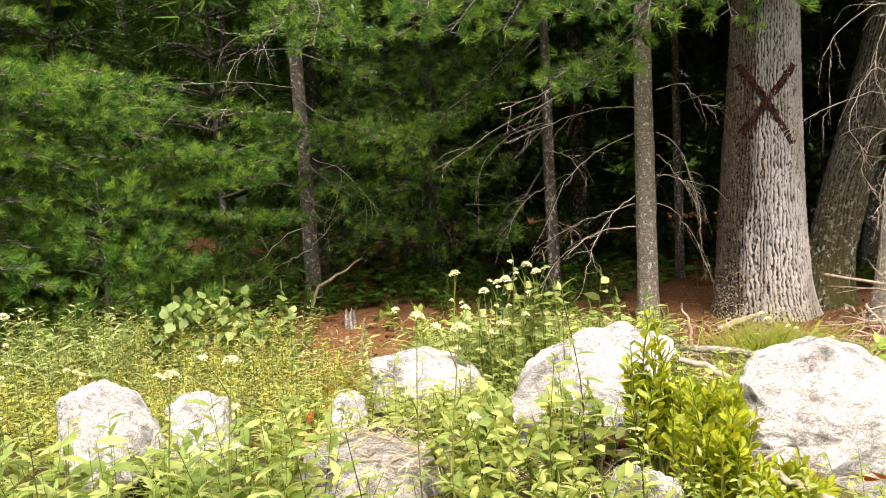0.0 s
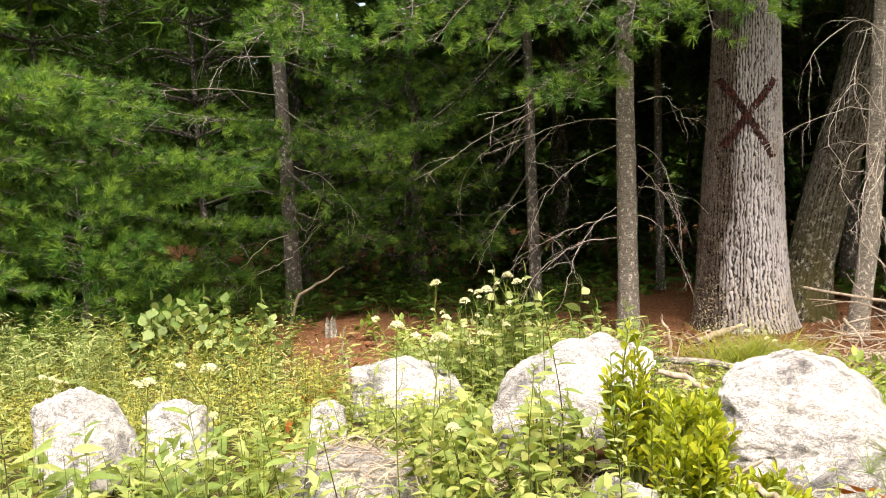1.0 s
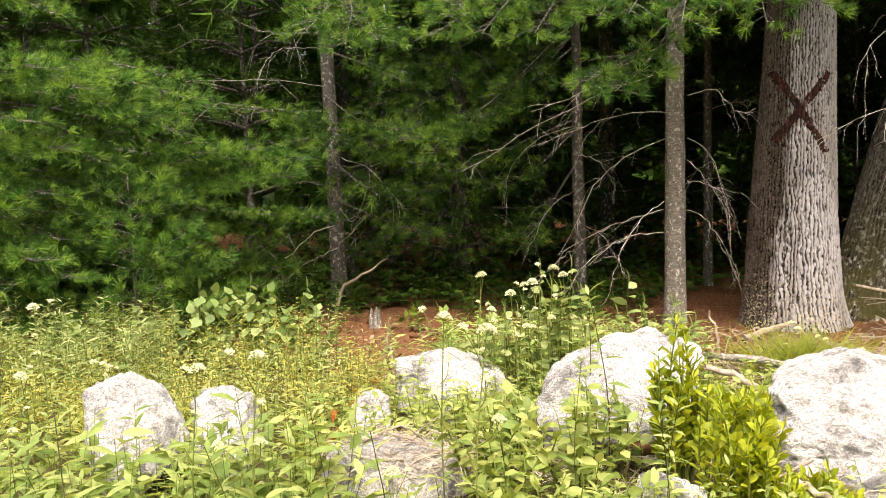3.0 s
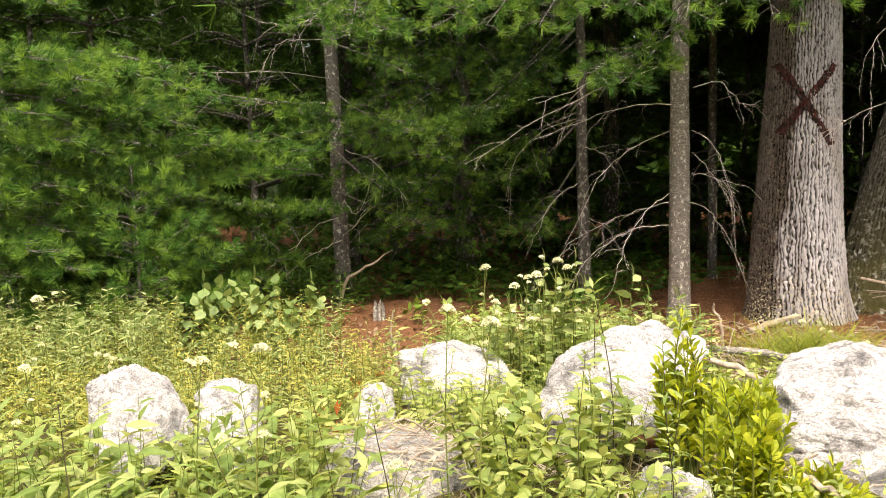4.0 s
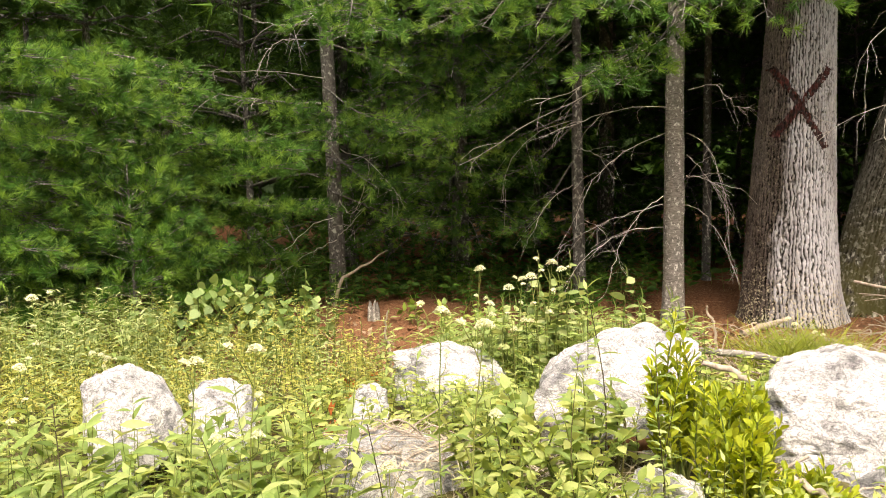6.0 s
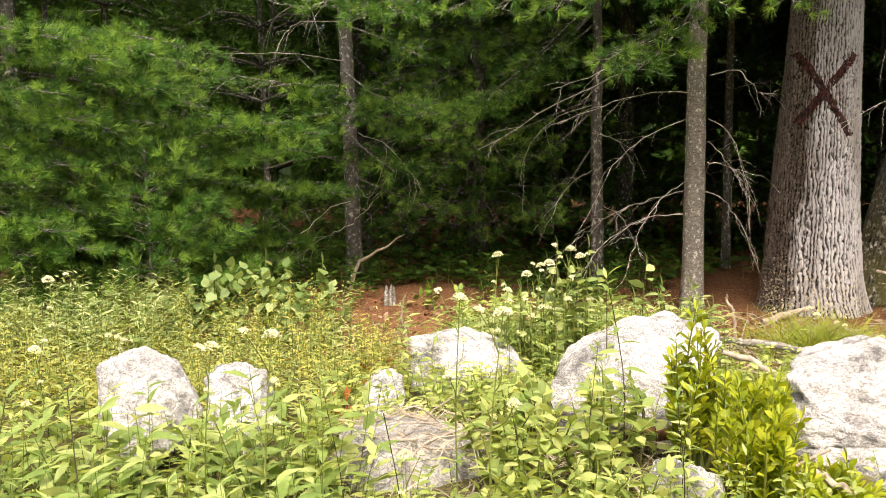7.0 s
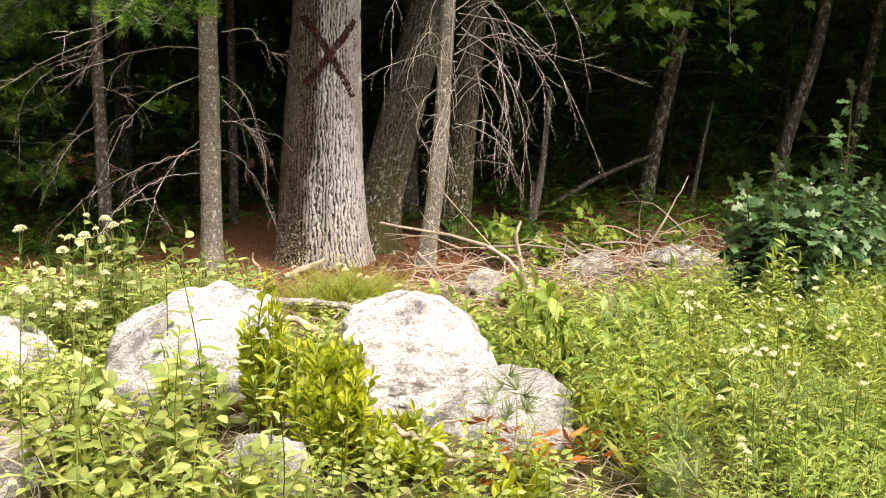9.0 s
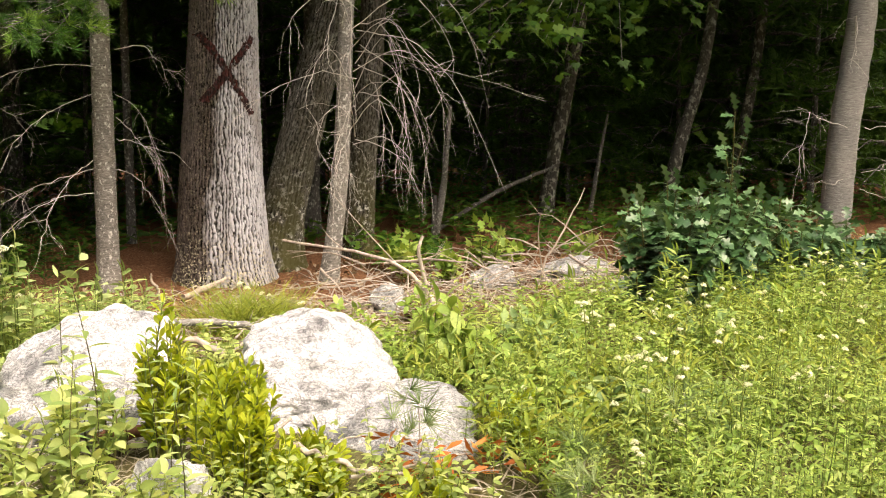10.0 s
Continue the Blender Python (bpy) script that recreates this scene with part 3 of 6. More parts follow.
def slim_trunk(name, points, radii, parent, material, n=20, rings=70, seed=0, rough=0.03, foot=0.35):
    """A slender trunk with knots and a slight root swell."""
    rng = np.random.RandomState(seed)
    line = curve(points, rings)
    s = np.linspace(0, 1, rings)
    r = np.interp(s, np.linspace(0, 1, len(radii)), radii)
    r = r * (1 + foot * np.exp(-np.clip(line[:, 2], 0, None) / 0.08))
    line[0, 2] -= 0.12
    v, f = tube(line, r, n)
    v = v.reshape(rings, n, 3)
    lump = rng.normal(0, rough, (rings, n))
    lump = (lump + np.roll(lump, 1, 0) + np.roll(lump, 1, 1)) / 2
    v = line[:, None] + (v - line[:, None]) * (1 + lump[..., None])
    return part(name, mesh(name, v.reshape(-1, 3), f, material), parent)


def crown_needles(rng, base, low, top, reach, whorl=0.5, tufts=COARSE, size=1.7, density=0.62, spacing=0.10, per=5):
    """Boughs in whorls up a pine, joined: wood and needles."""
    wood, needles = [], []
    z = low
    while z < top:
        k = reach * (1 - 0.75 * (z - low) / (top - low))
        for j in range(per):
            a = (j + rng.uniform(0, 0.9)) * 6.283 / per
            d = np.array((math.cos(a), math.sin(a), 0))
            p0 = np.array((base[0], base[1], z))
            p1 = p0 + d * k * 0.5 + (0, 0, 0.10 * k)
            p2 = p0 + d * k * rng.uniform(0.8, 1.1) + (0, 0, rng.uniform(-0.25, 0.1) * k)
            w, nd = bough(rng, (p0, p1, p2), density, tufts, size, 0.016, 0.6, spacing=spacing, plain=True)
            wood.append(w)
            needles.append(nd)
        z += whorl * rng.uniform(0.7, 1.3)
    return joined(wood), joined(needles)


def dead_branch(rng, points, thick=0.0036, twigs=7, twig_len=0.30):
    """A bare dead branch: fine side twigs that arch and sag, some forked."""
    axis = wobble(rng, curve(points, 14), 0.006)
    pieces = [tube(axis, np.linspace(thick, 0.0011, 14), 5)]
    for k in range(twigs):
        i = rng.randint(3, 13)
        d = axis[i] - axis[i - 1]
        d /= np.linalg.norm(d)
        side = np.cross(d, (0, 0, 1)) * rng.choice((-1, 1)) * rng.uniform(0.2, 1.0)
        d = d * rng.uniform(0.3, 1.0) + side + np.array((0, 0, rng.normal(-0.1, 0.35)))
        d /= np.linalg.norm(d)
        reach = twig_len * rng.uniform(0.2, 1.0) ** 1.3 + 0.05
        sag = reach * rng.uniform(-0.1, 0.65)
        p1 = axis[i] + d * reach * 0.55 + np.array((0, 0, -0.15 * sag))
        p2 = axis[i] + d * reach * 0.9 + np.array((0, 0, -sag)) + rng.normal(0, 0.02, 3)
        line = wobble(rng, curve((axis[i], p1, p2), 8), 0.0035)
        pieces.append(tube(line, np.linspace(thick * 0.42, 0.0008, 8), 4))
        if k % 2:
            tip = line[4] + (p2 - p1) * rng.uniform(0.3, 0.8) + rng.normal(0, 0.04, 3)
            pieces.append(tube(wobble(rng, curve((line[4], (line[4] + tip) / 2 + (0, 0, 0.01), tip), 5), 0.003), np.linspace(thick * 0.25, 0.0007, 5), 3))
    return joined(pieces)


def pine(label, trunk_points, radii, boughs=(), dead=(), material=M_pinebark, seed=1, crown=None, size=1.0, density=1.0, rings=70, wood=0.009, stout=()):
    """A pine: trunk, living branches with needles, dead branches and the crown above."""
    rng = np.random.RandomState(seed)
    x, y = trunk_points[0][:2]
    base = (x, y, ground_z(x, y))
    tree = thing("pine_tree", label, "tree", "pines at the forest edge", at=base)
    to = lambda pts: [np.array(p) - np.array(base) for p in pts]
    slim_trunk("trunk", to(trunk_points), radii, tree, material, seed=seed, rings=rings)
    for pts in boughs:
        w, nd = bough(rng, to(pts), density, size=size, thick=wood)
        b = part("branch", mesh("branch", *w, M_pinebark), tree)
        part("needles", mesh("needles", *nd, M_needle, False), b, "soft green pine needles", kind="stuff")
    for pts in dead:
        part("dead_branch", mesh("dead_branch", *dead_branch(rng, to(pts)), M_twig), tree, "bare grey dead branch")
    for pts in stout:
        part("dead_branch", mesh("dead_branch", *dead_branch(rng, to(pts), 0.012, 9, 0.4), M_greybark), tree, "stout bare grey side branch")
    # Crown above the view, unseen, added to block light into the wood.
    if crown:
        w, nd = crown_needles(rng, (0, 0), *crown)
        part("branchwork", mesh("branchwork", *w, M_pinebark), tree, kind="stuff")
        part("crown", mesh("crown", *nd, M_needle_shade_tint, False), tree, "dark green needle crown", kind="stuff")
    return tree


# Large oak with the painted cross.
def build_oak():
    x, y = 2.82, 6.90
    oak = thing("oak_tree", "thick furrowed grey oak trunk with a dark red painted cross", "tree", at=(x, y, 0))
    zs = [-0.12, 0.0, 0.3, 0.8, 1.6, 2.3, 3.2, 9.0]
    rr = [0.345, 0.335, 0.325, 0.297, 0.252, 0.223, 0.205, 0.15]
    dx = [0.02, 0.02, 0.01, 0.005, 0.03, 0.055, 0.08, 0.15]
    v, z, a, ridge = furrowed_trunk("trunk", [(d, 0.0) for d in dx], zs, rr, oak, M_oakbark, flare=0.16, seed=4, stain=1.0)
    # The cross follows the bark, a brushed band down each diagonal.
    g = v[:, :, :]
    front = g[:-1, :-1]
    px, pz, facing = front[..., 0], front[..., 2], front[..., 1] < -0.02
    edge = np.array([[noise.noise((p * 14, q * 14, 2.0)) for p, q in zip(r0, r1)] for r0, r1 in zip(px[::2, ::1], pz[::2, ::1])])
    edge = np.repeat(edge, 2, 0)[: px.shape[0]]

    def band(x0, z0, x1, z1, w):
        d = np.array((x1 - x0, z1 - z0))
        n = np.hypot(*d)
        t = ((px - x0) * d[0] + (pz - z0) * d[1]) / n**2
        off = np.abs((px - x0) * d[1] - (pz - z0) * d[0]) / n
        return (off + 0.012 * edge < w) & (t > 0) & (t < 1 + 0.06 * edge)

    mask = facing & (ridge[:-1, :-1] > 0.05 + 0.5 * (edge > 0.22)) & (band(0.185, 1.84, -0.185, 1.36, 0.026) | band(-0.185, 1.855, 0.165, 1.27, 0.024))
    ii, jj = np.nonzero(mask)
    n = g.shape[1]
    outward = np.stack((np.cos(a), np.sin(a), 0 * a), -1)[None] * 0.003
    lifted = (g + outward).reshape(-1, 3)
    quads = np.stack((ii * n + jj, ii * n + jj + 1, (ii + 1) * n + jj + 1, (ii + 1) * n + jj), -1)
    used, back = np.unique(quads, return_inverse=True)
    part("painted_cross", mesh("painted_cross", lifted[used], back.reshape(-1, 4), M_paint), oak, "dark red brushed paint cross")
    # High limbs with leaves, unseen above the open view, added to shade the wood.
    rng = np.random.RandomState(9)
    leaves = []
    for k in range(9):
        ang, z0 = k * 0.7 + rng.uniform(0, 0.4), 3.9 + 0.55 * k
        d = np.array((math.cos(ang), math.sin(ang), 0.5))
        p = [np.array((0.05, 0, z0)), np.array((0.05, 0, z0)) + d * 1.5, np.array((0.05, 0, z0)) + d * 3.2 + (0, 0, -0.4)]
        line = curve(p, 10)
        part("limb", mesh("limb", *tube(line, np.linspace(0.08, 0.015, 10), 8), M_greybark), oak)
        for q in range(420):
            at = line[rng.randint(3, 10)] + rng.normal(0, 0.5, 3)
            leaves.append(aim(rng.normal(0, 1, 3) + (0, 0, -0.4), at, rng.uniform(0.18, 0.32), rng.uniform(0, 6)))
    part("crown", mesh("crown", *strewn(*SPRIG, leaves), M_oakleaf), oak, kind="stuff")


build_oak()


def build_leaning_oak():
    t = thing("oak_tree", "leaning oak trunk with mossy lichen-spotted furrowed bark", "tree", at=(3.36, 7.25, 0))
    zs = [-0.12, 0.0, 0.4, 1.0, 2.1, 3.0, 8.0]
    furrowed_trunk("trunk", [(-0.03, 0), (0.0, 0), (0.10, 0), (0.25, 0), (0.56, 0), (0.84, 0.05), (1.9, 0.4)], zs, [0.26, 0.24, 0.175, 0.17, 0.165, 0.15, 0.10], t, M_mossbark, (0.030, 0.10), 0.018, 160, 0.012, 0.2, 6, 2.6, 3)
    s = thing("pine_tree", "rough grey pine trunk close behind a slender one", "tree", at=(4.22, 7.35, 0))
    furrowed_trunk("trunk", [(0, 0), (0.0, 0), (0.05, 0), (0.14, 0), (0.2, 0), (0.6, 0)], [-0.12, 0, 0.8, 1.95, 3.0, 8.0], [0.15, 0.135, 0.115, 0.105, 0.10, 0.07], s, M_mossbark, (0.026, 0.10), 0.010, 110, 0.013, 0.1, 7, 2.6, 3)
    # Unseen crowns over both trunks, added to darken the ground behind.
    rng = np.random.RandomState(8)
    w, nd = crown_needles(rng, (0.3, 0), 3.3, 8.5, 3.2, per=7)
    part("branchwork", mesh("branchwork", *w, M_pinebark), s, kind="stuff")
    part("crown", mesh("crown", *nd, M_needle_shade_tint, False), s, "dark green needle crown", kind="stuff")
    leaves = []
    for k in range(7):
        ang, z0 = k * 0.9 + rng.uniform(0, 0.4), 3.4 + 0.6 * k
        d = np.array((math.cos(ang), math.sin(ang), 0.4))
        p0 = np.array((np.interp(z0, zs, (-0.03, 0, 0.1, 0.25, 0.56, 0.84, 1.9)), 0.2, z0))
        line = curve((p0, p0 + d * 1.3, p0 + d * 2.8 + (0, 0, -0.3)), 10)
        part("limb", mesh("limb", *tube(line, np.linspace(0.06, 0.012, 10), 7), M_greybark), t)
        leaves += [aim(rng.normal(0, 1, 3) + (0, 0, -0.4), line[rng.randint(3, 10)] + rng.normal(0, 0.5, 3), rng.uniform(0.18, 0.32), rng.uniform(0, 6)) for _ in range(400)]
    part("crown", mesh("crown", *strewn(*SPRIG, leaves), M_oakleaf), t, kind="stuff")


build_leaning_oak()

# Slender pine in front of the oak, dead branches on both sides.
pine(
    "slender grey pine trunk with bare dead branches",
    [(1.965, 6.9, 0.0), (1.972, 6.9, 1.2), (1.982, 6.9, 2.2), (2.05, 6.9, 4.5), (2.1, 6.9, 8.5)],
    [0.080, 0.074, 0.063, 0.05, 0.025],
    boughs=[
    [(2.05, 6.85, 2.40), (1.61, 6.40, 1.98), (1.22, 5.80, 1.77)],
    [(2.05, 6.85, 2.35), (1.67, 6.40, 1.90), (1.40, 5.75, 1.70)],
    [(2.05, 6.85, 2.90), (1.78, 6.20, 2.56), (1.46, 5.60, 2.14)],
    [(2.05, 6.85, 2.95), (1.96, 6.20, 2.55), (1.76, 5.50, 2.07)],
    [(2.05, 6.85, 2.95), (2.14, 6.20, 2.50), (2.01, 5.60, 2.14)],
    [(2.05, 6.85, 3.00), (2.35, 6.30, 2.51), (2.34, 5.80, 2.07)],
    [(2.05, 6.85, 3.00), (2.47, 6.20, 2.53), (2.59, 5.60, 2.15)],
    [(2.05, 6.85, 2.80), (1.57, 6.30, 2.47), (1.30, 5.80, 2.15)],
],
    dead=[
        [(1.91, 6.85, 1.6), (1.62, 6.7, 1.60), (1.3, 6.6, 1.52), (0.95, 6.5, 1.38)],
        [(1.89, 6.85, 1.41), (1.62, 6.75, 1.30), (1.38, 6.7, 1.10), (1.10, 6.6, 0.62)],
        [(1.88, 6.85, 0.89), (1.62, 6.75, 0.84), (1.36, 6.7, 0.74), (1.08, 6.6, 0.60)],
        [(1.88, 6.85, 0.72), (1.6, 6.75, 0.70), (1.3, 6.6, 0.55), (1.12, 6.5, 0.33)],
        [(1.88, 6.85, 0.95), (1.68, 6.7, 0.82), (1.52, 6.6, 0.60), (1.44, 6.55, 0.35)],
        [(1.9, 6.85, 1.9), (1.5, 6.7, 1.78), (1.0, 6.5, 1.55), (0.40, 6.35, 1.22)],
        [(1.9, 6.85, 2.1), (1.5, 6.6, 1.9), (1.2, 6.5, 1.72), (0.9, 6.4, 1.62)],
        [(2.05, 6.85, 1.41), (2.18, 6.75, 1.30), (2.27, 6.7, 1.05), (2.33, 6.7, 0.74)],
        [(2.03, 6.85, 0.88), (2.16, 6.75, 0.82), (2.28, 6.7, 0.62), (2.40, 6.7, 0.30)],
        [(2.05, 6.85, 1.1), (2.2, 6.7, 1.06), (2.32, 6.65, 0.95)],
        [(2.06, 6.85, 1.72), (2.22, 6.7, 1.74), (2.36, 6.65, 1.58), (2.48, 6.6, 1.60)],
        [(2.05, 6.85, 1.25), (2.2, 6.7, 1.05), (2.3, 6.65, 0.85)],
    ],
    material=M_greybark, seed=11, crown=(3.3, 8.3, 1.7),
)
# Second slender pine with hanging dead twigs.
pine(
    "slender pine with a tangle of hanging dead twigs",
    [(3.455, 6.35, 0.0), (3.56, 6.35, 0.85), (3.615, 6.35, 2.04), (3.72, 6.4, 4.2), (3.8, 6.5, 8.0)],
    [0.070, 0.063, 0.053, 0.045, 0.02],
    dead=[
        [(3.67, 6.3, 1.90), (3.95, 6.0, 1.82), (4.25, 5.8, 1.48), (4.56, 5.6, 0.72)],
        [(3.67, 6.3, 1.55), (3.3, 6.15, 1.58), (2.92, 6.1, 1.45), (2.56, 6.0, 1.20)],
        [(3.66, 6.3, 1.75), (3.9, 6.1, 1.72), (4.2, 5.9, 1.62), (4.9, 5.6, 1.42)],
        [(3.65, 6.3, 1.35), (3.5, 6.1, 1.30), (3.36, 6.0, 1.05), (3.32, 5.95, 0.70)],
        [(3.64, 6.3, 1.20), (3.46, 6.1, 1.06), (3.34, 6.0, 0.86), (3.22, 5.95, 0.78)],
        [(3.68, 6.3, 1.65), (3.9, 6.05, 1.50), (4.02, 5.9, 1.10), (3.98, 5.85, 0.62)],
        [(3.68, 6.3, 1.45), (3.85, 6.1, 1.38), (3.96, 6.0, 1.05), (3.90, 5.9, 0.75)],
        [(3.7, 6.3, 1.95), (3.85, 6.05, 1.95), (4.1, 5.9, 1.55), (4.18, 5.8, 1.15)],
        [(3.66, 6.3, 1.1), (3.8, 6.1, 1.05), (3.95, 5.95, 0.85), (4.05, 5.9, 0.55)],
        [(3.68, 6.3, 2.05), (3.35, 6.05, 2.15), (3.02, 5.95, 1.95), (2.98, 5.9, 1.75)],
        [(3.7, 6.3, 2.2), (3.95, 6.0, 2.3), (4.3, 5.8, 1.95), (4.46, 5.7, 1.35)],
        [(3.7, 6.3, 1.8), (3.82, 6.0, 1.6), (3.86, 5.9, 1.25), (3.80, 5.85, 0.9)],
    ]
    + [[(3.62 + 0.02 * k % 0.06, 6.3, 1.0 + 0.06 * k), (3.62 + w * 0.55, 6.1, 1.06 + 0.06 * k + u), (3.62 + w, 6.0, 0.88 + 0.06 * k), (3.62 + w * 0.8, 5.95, 0.66 + 0.06 * k)] for k, (w, u) in enumerate(((-0.3, 0.1), (0.34, 0.0), (-0.18, 0.2), (0.22, 0.15), (-0.42, 0.05), (0.5, 0.2), (0.12, 0.1), (-0.25, 0.25), (0.3, 0.3), (-0.5, 0.15), (0.6, 0.1), (0.42, 0.25), (-0.15, 0.3), (0.25, 0.1), (-0.33, 0.2), (0.7, 0.2)))],
    material=M_greybark, seed=12, crown=(3.2, 7.8, 1.6),
)
# Pines of the shaded edge, with living boughs towards the clearing.
pine(
    "dark-barked pine with one long bare side branch",
    [(-0.80, 8.2, 0.0), (-0.81, 8.2, 1.2), (-0.84, 8.2, 2.7), (-0.9, 8.2, 5.0), (-0.9, 8.2, 9.0)],
    [0.078, 0.064, 0.057, 0.05, 0.03],
    boughs=[
    [(-0.85, 8.10, 2.90), (-0.40, 6.90, 2.42), (-0.11, 6.10, 2.11)],
    [(-0.85, 8.10, 2.80), (-0.57, 6.90, 2.48), (-0.61, 6.20, 2.20)],
    [(-0.85, 8.10, 2.80), (-0.39, 6.80, 2.48), (-0.31, 6.00, 2.08)],
    [(-0.85, 8.10, 1.80), (-0.67, 7.60, 1.57), (-0.66, 7.10, 1.41)],
    [(-0.85, 8.10, 1.90), (-0.46, 7.60, 1.64), (-0.08, 7.10, 1.54)],
    [(-0.85, 8.10, 1.40), (-0.60, 7.80, 1.19), (-0.31, 7.40, 1.03)],
    [(-0.85, 8.10, 1.75), (-0.79, 7.60, 1.56), (-0.87, 7.20, 1.49)],
    [(-0.85, 8.10, 1.30), (-0.42, 7.90, 1.12), (-0.02, 7.50, 1.05)],
    [(-0.85, 8.10, 1.00), (-0.29, 7.90, 0.78), (0.10, 7.50, 0.68)],
    [(-0.85, 8.10, 1.20), (-0.32, 7.90, 1.31), (0.19, 7.50, 1.25)],
    [(-0.85, 8.10, 2.30), (-0.46, 7.80, 2.13), (-0.10, 7.50, 1.95)],
],
    dead=[
        [(-0.86, 8.15, 1.98), (-1.2, 7.8, 2.02), (-1.6, 7.5, 2.0), (-2.0, 7.2, 1.98)],
        [(-0.8, 8.1, 0.75), (-0.95, 7.9, 0.70), (-1.15, 7.8, 0.52), (-1.3, 7.7, 0.40)],
        [(-0.75, 8.1, 0.9), (-0.6, 7.9, 0.8), (-0.45, 7.8, 1.1), (-0.42, 7.75, 1.3)],
        [(-0.78, 8.1, 0.55), (-1.0, 7.8, 0.45), (-1.2, 7.7, 0.3)],
        [(-0.72, 8.1, 1.35), (-0.45, 7.8, 1.25), (-0.2, 7.6, 1.0), (-0.1, 7.5, 0.85)],
        [(-0.85, 8.1, 2.3), (-1.1, 7.6, 2.25), (-1.25, 7.4, 2.05)],
        [(-0.75, 8.1, 0.6), (-0.62, 7.9, 0.7), (-0.5, 7.85, 0.85)],
    ],
    stout=[[(-0.89, 8.12, 1.76), (-1.21, 7.80, 1.77), (-1.51, 7.50, 1.81), (-1.72, 7.30, 1.86)], [(-0.86, 8.12, 2.45), (-1.10, 7.70, 2.39), (-1.31, 7.40, 2.41)]],
    seed=13, crown=(3.7, 8.8, 2.0),
)
pine(
    "slim dark pine with sagging bare twigs",
    [(1.36, 8.0, 0.0), (1.346, 8.0, 1.2), (1.348, 8.0, 2.3), (1.3, 8.0, 4.5), (1.3, 8.0, 8.0)],
    [0.058, 0.049, 0.038, 0.03, 0.015],
    boughs=[
    [(1.30, 7.90, 2.30), (0.40, 7.30, 1.60), (-0.05, 6.70, 1.45)],
    [(1.30, 7.90, 2.20), (0.62, 7.30, 1.65), (0.25, 6.80, 1.42)],
    [(1.30, 7.90, 2.30), (0.76, 7.40, 1.73), (0.41, 7.00, 1.56)],
    [(1.30, 7.90, 2.80), (0.65, 6.90, 2.46), (0.24, 6.00, 2.11)],
    [(1.30, 7.90, 2.80), (0.86, 6.80, 2.51), (0.58, 5.90, 2.10)],
    [(1.30, 7.90, 2.90), (0.53, 6.80, 2.60), (0.44, 6.00, 2.27)],
    [(1.30, 7.90, 2.80), (1.10, 6.80, 2.42), (0.92, 6.00, 2.10)],
    [(1.30, 7.90, 1.50), (0.99, 7.80, 1.22), (0.66, 7.40, 1.08)],
    [(1.30, 7.90, 1.20), (1.02, 7.80, 0.79), (0.85, 7.50, 0.64)],
    [(1.30, 7.90, 1.60), (0.85, 7.80, 1.42), (0.52, 7.40, 1.24)],
    [(1.30, 7.90, 2.40), (1.00, 7.60, 2.10), (0.76, 7.20, 1.85)],
],
    dead=[
        [(1.3, 7.95, 1.55), (1.0, 7.6, 1.45), (0.75, 7.4, 1.2), (0.68, 7.3, 0.9)],
        [(1.3, 7.95, 1.0), (1.1, 7.7, 0.9), (0.95, 7.5, 0.65), (0.85, 7.5, 0.45)],
        [(1.35, 7.95, 1.3), (1.5, 7.7, 1.25), (1.62, 7.6, 1.0)],
        [(1.3, 7.95, 0.5), (1.15, 7.8, 0.42), (0.95, 7.7, 0.25)],
        [(1.4, 7.95, 0.7), (1.55, 7.8, 0.6), (1.7, 7.7, 0.3)],
    ],
    seed=14, crown=(3.6, 7.8, 1.7),
)
_r = np.random.RandomState(5)
left_boughs = [
    [(-3.80, 8.00, 1.60), (-1.61, 7.00, 1.38), (-0.75, 6.40, 1.35)],
    [(-3.80, 8.00, 1.47), (-1.63, 6.90, 1.25), (-0.84, 6.30, 1.23)],
    [(-3.80, 8.00, 1.55), (-2.02, 6.80, 1.33), (-1.37, 6.20, 1.41)],
    [(-3.80, 8.00, 1.63), (-1.82, 7.10, 1.41), (-1.10, 6.50, 1.43)],
    [(-3.80, 8.00, 1.39), (-1.89, 7.00, 1.17), (-1.17, 6.40, 1.18)],
    [(-3.80, 8.00, 1.39), (-2.21, 6.90, 1.17), (-1.56, 6.30, 1.16)],
    [(-3.80, 8.00, 1.12), (-1.72, 7.40, 0.90), (-1.15, 7.00, 0.84)],
    [(-3.80, 8.00, 1.11), (-1.42, 7.70, 0.90), (-0.79, 7.30, 0.87)],
    [(-3.80, 8.00, 0.93), (-2.05, 7.00, 0.71), (-1.48, 6.40, 0.63)],
    [(-3.80, 8.00, 0.73), (-1.63, 7.50, 0.51), (-1.08, 7.00, 0.50)],
    [(-3.80, 8.00, 1.21), (-2.04, 6.90, 0.99), (-1.53, 6.40, 0.90)],
    [(-3.80, 8.00, 1.02), (-2.59, 7.20, 0.80), (-1.95, 6.60, 0.62)],
    [(-3.80, 8.00, 2.00), (-1.45, 7.80, 1.78), (-0.91, 7.50, 1.64)],
    [(-3.80, 8.00, 0.62), (-2.07, 7.00, 0.40), (-1.51, 6.50, 0.40)],
    [(-3.80, 8.00, 0.63), (-1.73, 7.20, 0.41), (-1.21, 6.80, 0.39)],
]
for k in range(8):
    x1, y1, z1 = _r.uniform(-3.0, -1.2), _r.uniform(7.2, 7.6), _r.uniform(0.25, 1.2)
    left_boughs.append([(-3.8, 8.0, z1 + 0.4), ((-3.8 + x1) / 2, (8.0 + y1) / 2, z1 + 0.3), (x1, y1, z1)])
